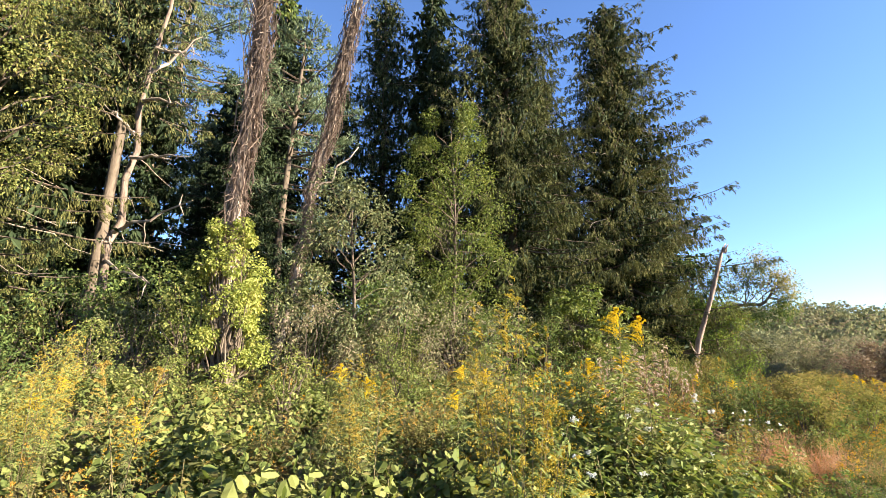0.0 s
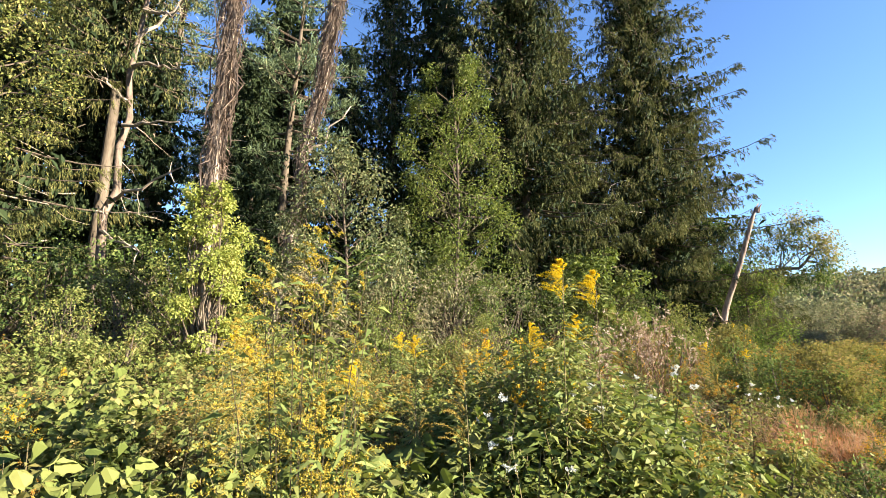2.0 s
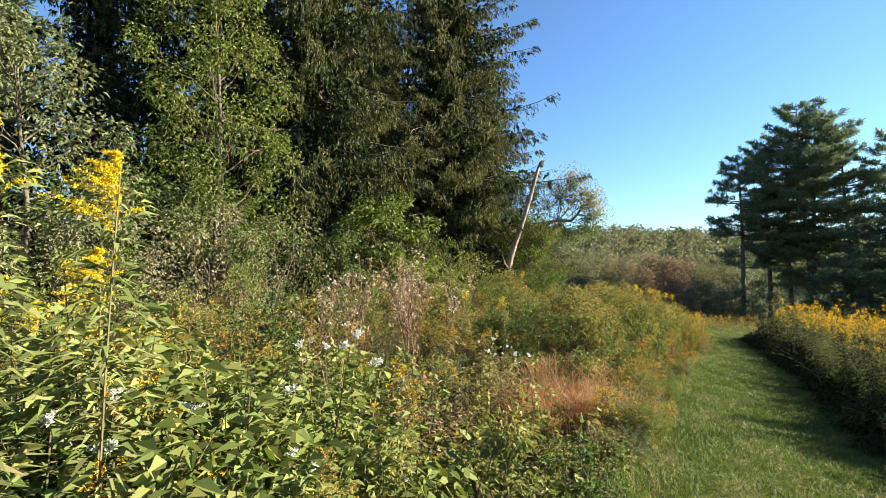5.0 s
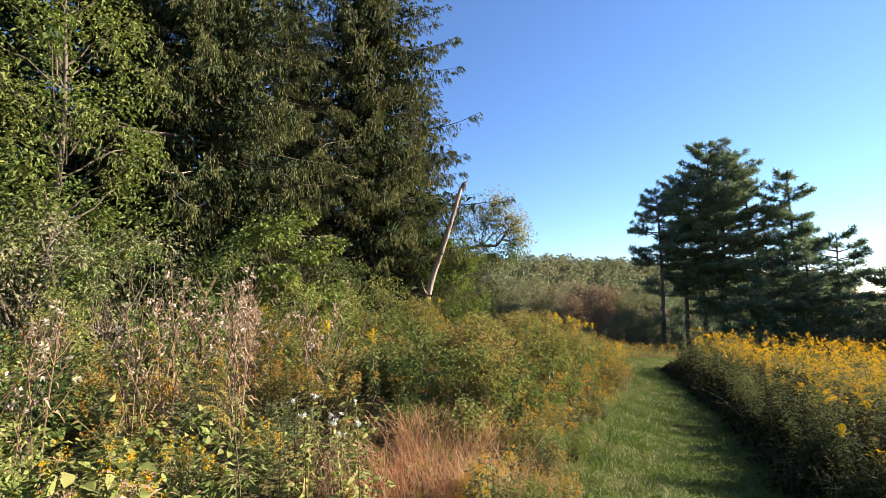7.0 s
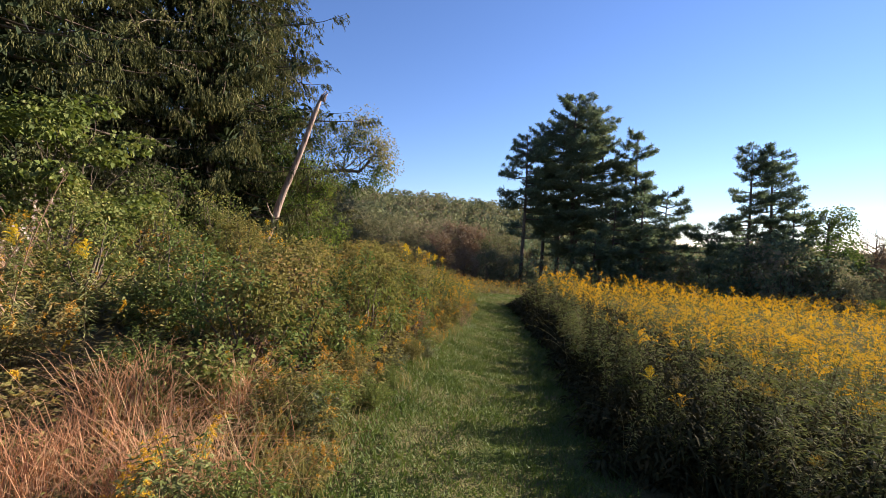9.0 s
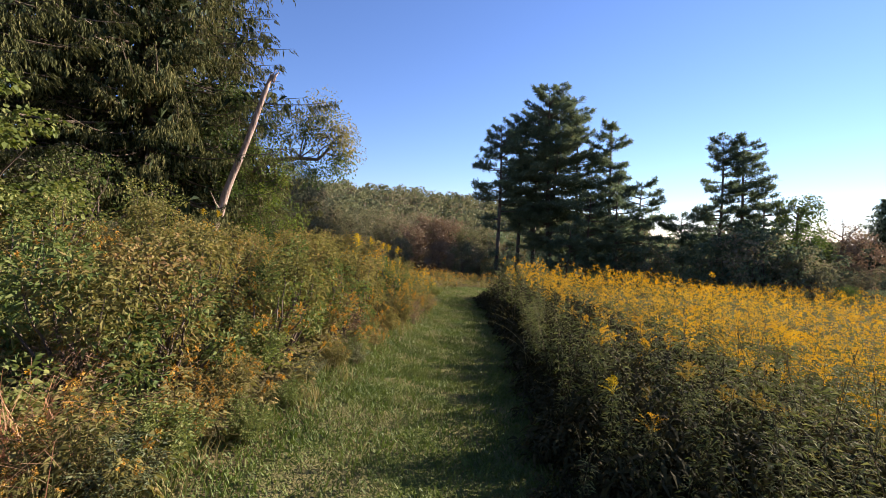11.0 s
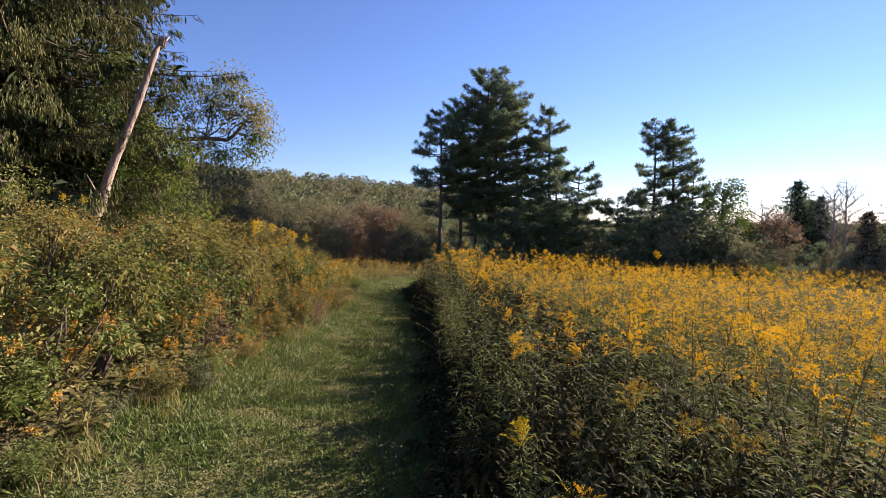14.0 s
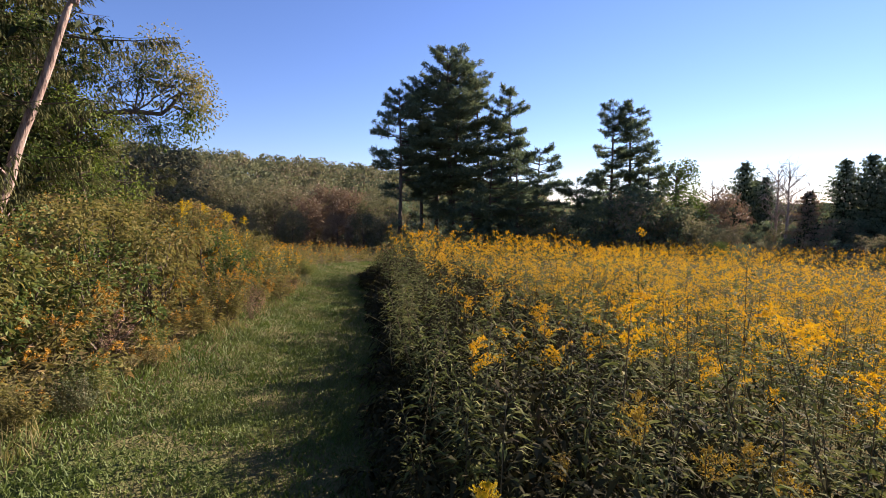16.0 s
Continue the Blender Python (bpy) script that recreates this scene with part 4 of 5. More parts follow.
def hooked_tree():
    ob = thing("hooked_tree", "small crooked tree with thinning yellow-green leaves", "tree")
    r = np.random.default_rng(6)
    tk, br, lf, yl = Soup(), Soup(), Soup(), Soup()
    t = bent((0, 0, -0.2), (0.6, 0, 3.4), r, 8, 0.03)
    tk.tube(t, np.linspace(0.16, 0.09, 8), 8)
    fork = np.array([2.75, -0.6, 4.3])
    limb = np.array([[0.6, 0, 3.2], [1.4, -0.2, 3.75], [2.4, -0.4, 3.95], [3.1, -0.55, 3.95], [3.4, -0.6, 4.25], [3.7, -0.65, 4.7]])
    br.tube(limb, np.linspace(0.09, 0.05, 6), 7)
    tips = [np.array(q) for q in [(3.8, -0.7, 5.3), (3.3, -0.4, 5.6), (4.1, -0.8, 4.7), (3.9, -0.7, 4.1), (2.6, -0.4, 5.0), (2.0, -0.2, 4.7), (2.9, -0.5, 3.5), (2.1, -0.3, 3.4), (3.7, -0.9, 3.6), (4.2, -0.6, 5.1), (3.3, -0.5, 6.1), (2.7, -0.2, 5.4), (4.3, -0.7, 4.3), (3.2, -0.5, 4.9)]]
    for c in tips:
        a = limb[r.integers(2, 6)]
        br.tube(bent(a, c, r, 6, 0.12), np.linspace(0.03, 0.006, 6), 5)
        n = 430
        d = rand_dirs(r, n)
        q = c + d * (r.uniform(0.05, 0.8, n))[:, None]
        leaves(yl if r.uniform() < 0.75 else lf, q, d + [0, 0, -0.15] + r.normal(size=(n, 3)) * 0.7, 0.105 * r.uniform(0.6, 1.2, n), 0.06, r, 0.3)
    for k in range(44):
        z = r.uniform(0.5, 6.0)
        c = np.array([0.7 + r.normal() * 0.9, r.normal() * 0.6, z])
        br.tube(bent((0.3, 0, z * 0.7), c, r, 5), np.linspace(0.03, 0.006, 5), 4)
        n = 190
        d = rand_dirs(r, n)
        leaves(lf, c + d * r.uniform(0.05, 0.6, n)[:, None], d + r.normal(size=(n, 3)) * 0.6, 0.10 * r.uniform(0.6, 1.2, n), 0.055, r, 0.35)
    part("trunk", tk, M_BARK_L, ob, smooth_faces=True)
    part("limb", br, M_BARK, ob, kind="stuff")
    part("crown", lf, M_SHRUB, ob, kind="stuff")
    part("yellow_foliage", yl, M_THIN, ob, "yellowing leaves on the hooked limb", kind="stuff")
    return ob


stand(hooked_tree(), 12.2, 23.4, 0, 1.07)
stand(leafy_tree(83, 4.6, 1.5, M_MAPLE, "small green tree behind the snag", 5200, 0.09, 0.08, 0.06, 34, "young_tree"), 13.2, 23.0)
stand(leafy_tree(84, 6.5, 1.6, M_SHRUB, "small dark green tree behind the snag", 5200, 0.09, 0.15, 0.07, 34, "young_tree"), 11.4, 24.4)

# ---- the far side: hill woods, brush, pine stand, right-hand trees ----


def from_end(az, dist):
    return 8 + dist * math.sin(radians(az)), 5.5 + dist * math.cos(radians(az))


def hill_woods():
    r = np.random.default_rng(11)
    s = Soup()
    keep = lambda x, y: (np.hypot(x - 8, y - 6) > 95) & (np.degrees(np.arctan2(x - 8, y - 6)) < 66) & (np.degrees(np.arctan2(x - 8, y - 6)) > 8) & (y < 262)
    p = scatter(r, (20, 60, 260, 262), 0.045, keep)
    q = scatter(r, (60, -60, 150, 70), 0.045, lambda x, y: (np.hypot(x - 8, y - 6) > 92) & (np.hypot(x - 8, y - 6) < 125))
    p = np.concatenate([p, q])
    n, k = len(p), 62
    h, rad = r.uniform(7, 12.5, n), r.uniform(2.4, 4.6, n)
    h[n - len(q):] = r.uniform(4.5, 7.0, len(q))
    d = rand_dirs(r, n * k)
    d[:, 2] = np.abs(d[:, 2]) * 1.1 - 0.35
    rr = np.repeat(rad, k) * r.uniform(0.7, 1.05, n * k)
    q = np.repeat(p, k, 0) + np.stack([d[:, 0] * rr, d[:, 1] * rr, np.repeat(h - rad * 0.8, k) + d[:, 2] * rr * 1.0], 1)
    o = unit(d + r.normal(size=d.shape) * 0.3)
    t1 = unit(np.cross(o, [0.3, 0.2, 1.0]))
    t2 = np.cross(o, t1)
    a, z = r.uniform(0.22, 0.52, (n * k, 1)), r.uniform(0.2, 0.44, (n * k, 1))
    s.polys(np.stack([q - t1 * a - t2 * z * 0.4, q - t1 * a * 0.2 - t2 * z - o * 0.2, q + t1 * a - t2 * z * 0.3, q + t1 * a * 0.5 + t2 * z - o * 0.25, q - t1 * a * 0.6 + t2 * z * 0.8], 1))
    side = np.stack([np.full(n, 0.12), -np.full(n, 0.08), np.zeros(n)], 1)
    s.polys(np.stack([p - side, p + side, p + side * 0.6 + np.stack([0 * h, 0 * h, h * 0.8], 1), p - side * 0.6 + np.stack([0 * h, 0 * h, h * 0.8], 1)], 1))
    stuff("hill_woods", s, M_WOODS, "autumn woods of olive and brown crowns covering a far hill", "woods")


hill_woods()
brush_kinds = [leafy_tree(110 + i, 6.0, 3.0, m, lab, 3400, 0.25, 0.08, 0.1, 34, "brush_tree", "brush below the hill", 0.7) for i, (m, lab) in enumerate([
    (M_BRUSH, "grey-brown leafy brush tree at the foot of the hill"), (M_WOODS, "olive green brush tree at the foot of the hill"), (M_RUST, "rust-brown brush tree at the foot of the hill")])]
brush = [(22.5, 44, 1, 1.25), (25, 50, 1, 1.1), (20, 46, 0, 1.1), (28, 56, 0, 1.2), (30, 50, 0, 0.9), (32, 60, 0, 1.2), (34, 52, 1, 0.8), (35.5, 62, 0, 1.1), (37, 55, 2, 0.85), (38.5, 66, 0, 1.1), (40.5, 62, 2, 1.15), (42.5, 60, 2, 1.1),
         (44, 66, 0, 1.0), (45.5, 58, 1, 0.9), (17, 52, 1, 1.3), (14, 48, 0, 1.2), (47, 70, 0, 1.0), (50, 74, 1, 1.0), (27, 68, 0, 1.3), (33, 74, 1, 1.4), (39, 78, 0, 1.4), (46, 82, 1, 1.3), (23, 62, 1, 1.3), (36, 46, 0, 0.55), (41, 47, 2, 0.55), (44, 48, 0, 0.6), (30, 44, 0, 0.55), (26.5, 42, 0, 0.6)]
for i, k in enumerate(brush_kinds):
    az, d, kk, s = [brush[0], brush[1], brush[10]][i]
    stand(k, *from_end(az, d), 0, s)
    k.matrix_basis = pose(*from_end(az, d), float(ground(*from_end(az, d))) - 0.05, 0, 0, 0) @ Matrix.Scale(s, 4)
for i, (az, d, k, s) in enumerate(brush):
    if i not in (0, 1, 10):
        repeat(brush_kinds[k], *from_end(az, d), 61 * i, s)

# pine stand beyond the field: azimuth, distance, rise of the top, reach, bare share, tops, lean
for i, (az, d, rise, r, b, top, ln) in enumerate([(54.9, 55, 0.328, 4.7, 0.14, 2, 0.0), (53.0, 57, 0.27, 3.6, 0.17, 1, 0.0), (48.4, 53, 0.249, 3.7, 0.3, 1, 0.0), (50.8, 56, 0.25, 3.4, 0.35, 1, 0.0), (57.6, 57, 0.262, 3.6, 0.22, 1, 0.02), (61.6, 56, 0.244, 2.9, 0.25, 1, 0.015), (62.6, 53, 0.13, 3.4, 0.1, 1, 0.0), (64.8, 57, 0.122, 3.4, 0.15, 1, 0.05),
                                                  (57.0, 50, 0.03, 2.8, 0.2, 1, 0.0), (73.0, 62, 0.196, 3.0, 0.25, 1, 0.0), (74.9, 63, 0.196, 3.0, 0.25, 1, 0.0), (69.5, 60, 0.048, 3.4, 0.35, 1, 0.0), (77.2, 64, 0.1, 3.0, 0.15, 1, 0.0), (59.4, 52, 0.1, 3.0, 0.12, 1, 0.0)]):
    x, y = from_end(az, d)
    stand(white_pine(130 + i, 1.04 + rise * d - float(ground(x, y)) - 0.12 * r, r, b, dens=14.0, tops=top, lean=ln, size=0.42), x, y, 0)
# low dark growth under the pines
under = [shrub(150 + i, 3.4, 2.3, m, "thicket_bush", lab, "bush", "thicket under the pines", 1300, 0.22, 0.6, False, 18) for i, (m, lab) in enumerate([(M_PINE, "dark evergreen bush under the pines"), (M_BRUSH, "grey-brown bush under the pines"), (M_SHRUB, "green bush at the edge of the field")])]
low = [(44.0, 52, 0, 1.0), (46.5, 51, 1, 1.1), (84.2, 50, 2, 0.9)] + [(48.6, 50, 0, 0.95), (51, 51, 0, 0.9), (53.5, 51, 0, 1.0), (56, 52, 0, 0.9), (58.5, 52, 0, 1.2), (61, 53, 0, 1.3), (63.2, 54, 0, 1.5), (65.2, 55, 1, 1.6), (66.8, 56, 1, 1.0), (69, 56, 0, 1.3), (71.2, 56, 0, 1.5), (73.4, 56, 0, 1.5),
       (75.9, 55, 1, 1.9), (78, 57, 0, 1.7), (80, 58, 1, 1.5), (82, 56, 1, 1.1), (86, 52, 0, 0.8), (88, 56, 1, 0.9), (90, 58, 0, 1.0), (92, 56, 1, 1.0), (94, 57, 0, 1.0), (96.2, 55, 1, 1.3), (98.5, 56, 0, 1.6), (101, 57, 1, 1.6), (104, 60, 0, 2.0), (85, 60, 1, 1.4), (76.5, 58, 0, 2.2), (54.8, 60, 0, 1.6), (50, 60, 0, 1.6), (59, 61, 0, 1.6), (70, 66, 0, 2.0), (72, 67, 0, 2.2), (74.5, 68, 0, 2.5), (77, 68, 0, 2.4), (79, 69, 2, 2.2), (81.5, 69, 1, 1.8), (67.5, 66, 0, 1.5), (84, 75, 1, 1.8), (83.5, 63, 0, 1.5), (85.5, 66, 1, 1.7), (87.4, 64, 0, 1.3), (89.5, 67, 1, 1.5), (91, 70, 0, 1.7), (81, 64, 0, 1.7), (86, 77, 1, 1.7), (88, 79, 0, 1.8), (90, 80, 1, 1.8), (92, 79, 0, 1.9), (94, 80, 1, 2.0), (96, 80, 0, 2.0), (99, 80, 1, 2.0)]
for i, (az, d, k, s) in enumerate(low):
    s *= 0.58 if az > 82.5 else 1.0
    if i < 3:
        stand(under[k], *from_end(az, d), 40 * i, s)
    else:
        repeat(under[k], *from_end(az, d), 51 * i, s)
stand(leafy_tree(160, 10.6, 2.9, M_SHRUB, "round-leaved green tree beside the pines", 3600, 0.33, 0.2, 0.2, 40, "broadleaf_tree", "trees beyond the field"), *from_end(80.0, 64))
stand(leafy_tree(161, 8.4, 3.0, M_RUST, "nearly bare grey-brown tree beyond the field", 500, 0.25, 0.3, 0.2, 30, "bare_tree", "trees beyond the field", bare=True), *from_end(83.4, 72))
stand(leafy_tree(162, 7.0, 2.6, M_RUST, "rust-brown leafy tree beyond the field", 2400, 0.32, 0.1, 0.15, 30, "broadleaf_tree", "trees beyond the field"), *from_end(84.6, 70))
far_sp = spruce(165, 12.6, 4.4, "spruce_tree", "dark cone-shaped spruce beyond the field", 9.0, M_PINE, 0.02, 0.2, 3, thick=0.11, whorls=64, fill=0.5, fill_size=1.0, limbs=0.2, taper=0.6)
stand(far_sp, *from_end(86.3, 88))
for i, (az, d, s) in enumerate([(88.1, 90, 0.82), (94.1, 84, 0.95), (95.9, 86, 1.0), (97.4, 84, 1.02), (99.5, 86, 1.0), (102, 88, 1.1), (105, 86, 1.2), (87.2, 96, 0.8)]):
    repeat(far_sp, *from_end(az, d), 63 * i, s)
stand(spruce(167, 7.4, 3.2, "conifer", "rust-brown dying conifer beyond the field", 9.0, M_RUST, 0.02, 0.1, 3, thick=0.11, taper=0.7), *from_end(91.6, 66))
for i, (az, d, h, ln) in enumerate([(89.0, 76, 11.0, (0.3, 0.0)), (89.8, 74, 11.0, (1.6, -0.2))]):
    stand(leafy_tree(170 + i, h, 2.2, M_RUST, "tall bare dead tree beyond the field", 0, 0.2, 0.35, 0.2, 26, "dead_tree", "dead trees beyond the field", bark=M_BARK_L, lean=ln, bare=True), *from_end(az, d))

# ---- the goldenrod field ----


def clear_of_walk(x, y):
    d = np.full(np.shape(x), 1e9)
    for (ax, ay), (bx, by) in zip(WALKED[:-1], WALKED[1:]):
        for t in np.linspace(0, 1, 6):
            d = np.minimum(d, np.hypot(x - ax - (bx - ax) * t, y - ay - (by - ay) * t))
    return d


def field_edge(x, y):
    """How far a point lies inside the field, past its ragged margin."""
    return -edge_distance(RIGHT_EDGE, x, y) + 0.14 * wave_noise(np.asarray(x) * 1.9, np.asarray(y) * 1.9, 12.0)


near_zone = lambda x, y: (field_edge(x, y) > 0.0) & (clear_of_walk(x, y) > 0.8) & ((np.hypot(x - 8.8, y - 6.0) < 2.1) | ((field_edge(x, y) < 0.6) & (x > 7) & (x < 13.2)))
BLOOM, LEAFY = "tall goldenrod in yellow bloom with narrow green leaves", "leafy goldenrod stalk without flowers and browning below"
kinds = [goldenrod(200, 1.42, BLOOM), goldenrod(201, 1.5, BLOOM), goldenrod(202, 1.36, LEAFY, bloom=False), goldenrod(203, 1.45, BLOOM),
         goldenrod(204, 1.15, "shorter goldenrod with faded flowers and dry leaves", flower=M_FADED), goldenrod(205, 1.28, LEAFY, bloom=False)]
p = scatter(rng, (5, -1, 14, 11), 23, near_zone)
rng.shuffle(p)
for i, q in enumerate(p[:330]):
    inward, away = float(field_edge(q[0], q[1])), float(clear_of_walk(q[0], q[1]))
    k = i % 6 if inward > 0.5 and away > 1.75 else (2, 5, 2, 5, 2, 5)[i % 6]
    if i < len(kinds):
        stand(kinds[i], q[0], q[1], 60 * i, 0.85 * (0.62 + 0.38 * float(smooth(0.7, 1.8, away))))
    else:
        repeat(kinds[k], q[0], q[1], float(rng.uniform(0, 360)), float(rng.uniform(0.74, 1.12)) * (0.88 + 0.12 * float(smooth(0.1, 1.0, inward))) * (0.62 + 0.38 * float(smooth(0.7, 1.8, away))), float(rng.normal() * 5))


def field_stuff(name, p, k, florets, leaf, flower_size, seed, label, bloom=0.6, stems=True, hscale=1.0):
    r = np.random.default_rng(seed)
    n = len(p)
    h = hscale * (1.34 + 0.2 * wave_noise(p[:, 0] * 0.9, p[:, 1] * 0.9, 3.0)) * np.where(r.uniform(size=n) < 0.14, r.uniform(1.08, 1.25, n), r.uniform(0.72, 1.12, n))
    inward = field_edge(p[:, 0], p[:, 1])
    away = clear_of_walk(p[:, 0], p[:, 1])
    h *= (0.9 + 0.1 * smooth(0.1, 1.2, inward)) * (0.62 + 0.38 * smooth(0.7, 1.8, away))
    clump = wave_noise(p[:, 0] * 1.6, p[:, 1] * 1.6, 21.0)
    h *= 1 + 0.13 * clump
    lean = r.normal(size=(n, 2)) * 0.1
    lf, fl, st = Soup(), Soup(), Soup()
    herb_leaves(lf, p, h, k, leaf, leaf * 0.17, r, lean, 0.42, 0.97, 0.05)
    b = r.uniform(size=n) < bloom * (0.45 + 0.75 * smooth(-0.6, 0.5, clump)) * smooth(0.2, 1.0, inward) * smooth(1.6, 2.3, away)
    herb_plumes(fl, p[b], h[b], lean[b], *florets, flower_size, r, 0.17, 0.8)
    stuff(name, lf, M_GR_LEAF, label, "goldenrod")
    stuff(name.replace("leaves", "flowers"), fl, M_FLOWER, "yellow plumes of " + label, "goldenrod")
    if stems:
        herb_stems(st, p, h, r, lean, 0.004)
        stuff(name.replace("leaves", "stems"), st, M_GR_STEM, "thin brown stems of " + label, "goldenrod")


reach = lambda x, y: np.hypot(x - 9, y - 6)
p = scatter(rng, (1, -9, 22, 19), 21, lambda x, y: (field_edge(x, y) > 0.03) & (clear_of_walk(x, y) > 0.85) & (reach(x, y) < 11.5) & ~near_zone(x, y) & ((x > 4.5) | (y > -2)))
close = reach(p[:, 0], p[:, 1]) < 6.0
field_stuff("goldenrod_leaves", p[close], 38, (9, 22), 0.16, 0.0095, 300, "a dense field of goldenrod", 0.95)
field_stuff("goldenrod_leaves", p[~close], 24, (6, 9), 0.16, 0.019, 302, "the middle of a goldenrod field", 0.95)
p = scatter(rng, (-30, -22, 62, 50), 8.0, lambda x, y: np.where((field_edge(x, y) > 0.2) & (reach(x, y) >= 11.5) & (np.hypot(x - 8, y - 5.5) < 52) & (np.degrees(np.arctan2(x - 8, y - 5.5)) > 38) & (np.degrees(np.arctan2(x - 8, y - 5.5)) < 118), np.clip(13 / reach(x, y), 0.2, 1), 0.0))
field_stuff("goldenrod_leaves", p, 9, (4, 5), 0.3, 0.045, 301, "the far side of a goldenrod field", 0.9, False)

# leafy side growth along the field's edge, its colour darkened to paint in shade
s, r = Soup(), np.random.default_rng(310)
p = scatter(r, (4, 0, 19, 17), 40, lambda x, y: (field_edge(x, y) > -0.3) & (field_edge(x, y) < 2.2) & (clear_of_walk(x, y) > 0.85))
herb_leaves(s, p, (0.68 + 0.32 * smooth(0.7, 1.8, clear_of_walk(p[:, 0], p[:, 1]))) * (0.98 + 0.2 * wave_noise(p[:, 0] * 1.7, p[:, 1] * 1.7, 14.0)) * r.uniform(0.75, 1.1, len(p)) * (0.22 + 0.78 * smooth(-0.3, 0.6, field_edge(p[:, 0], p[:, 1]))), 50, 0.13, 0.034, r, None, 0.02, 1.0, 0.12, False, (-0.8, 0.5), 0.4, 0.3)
stuff("goldenrod_undergrowth", s, M_UNDER, "dense brown-green undergrowth along the edge of the field, coloured dark for shade", "goldenrod")


def dry_stalk(seed):
    r = np.random.default_rng(seed)
    ob = thing("dry_stalk", "thin pale dry grass stalk leaning out over the path", "grass stalk", "dry stalks at the edge of the field")
    st, hd = Soup(), Soup()
    u = np.linspace(0, 1, 8)
    out = r.uniform(0.35, 0.7)
    line = np.stack([out * u**1.6, 0.08 * np.sin(u * 3 + seed), 0.75 * u - 0.22 * u**3], 1)
    st.tube(line, 0.0028 * (1 - 0.6 * u) + 0.0006, 4)
    q = line[-3:].repeat(9, 0) + r.normal(size=(27, 3)) * 0.012
    leaves(hd, q, r.normal(size=(27, 3)) + [0.8, 0, 0.2], 0.03, 0.005, r, 0.1)
    part("stem", st, M_STRAW, ob)
    part("seed_head", hd, M_STRAW, ob, kind="stuff")
    return ob


stalks = [dry_stalk(320 + i) for i in range(4)]
rim = resample(RIGHT_EDGE[5:11], 24)
for i, q in enumerate(rim):
    x, y = q[0] + 0.12 + float(rng.normal()) * 0.1, q[1] - 0.1 + float(rng.normal()) * 0.1
    if float(clear_of_walk(np.array(x), np.array(y))) < 0.9:
        continue
    if i >= 20:
        stand(stalks[i - 20], x, y, 130)
    else:
        repeat(stalks[i % 4], x, y, 135 + float(rng.normal()) * 60, float(rng.uniform(0.7, 1.25)))

# ---- the overgrown bank ----
WOOD_EDGE = [(-16, 6.5), (-11, 9.5), (-6, 10.6), (-2, 12.4), (2, 15.0), (5, 17.0), (9, 19.6), (14, 22.0), (22, 27), (40, 32)]
bank = lambda x, y: (edge_distance(LEFT_EDGE, x, y) > 0.1) & (edge_distance(WOOD_EDGE, x, y) < 0.6) & (clear_of_walk(x, y) > 0.75)
tall = lambda x, y: 0.5 + 0.5 * smooth(0.0, 0.8, edge_distance(LEFT_EDGE, x, y))
broad_share = lambda x, y: 1 - smooth(2.2, 5.2, x + 0.5 * wave_noise(x, y, 1))


def mound(x, y):
    """How high the growth on the bank stands."""
    return 0.66 + 0.52 * np.exp(-((x - 1.7) ** 2 + (y - 4.9) ** 2) / 2.2) + 0.2 * smooth(5.5, 8.0, x)


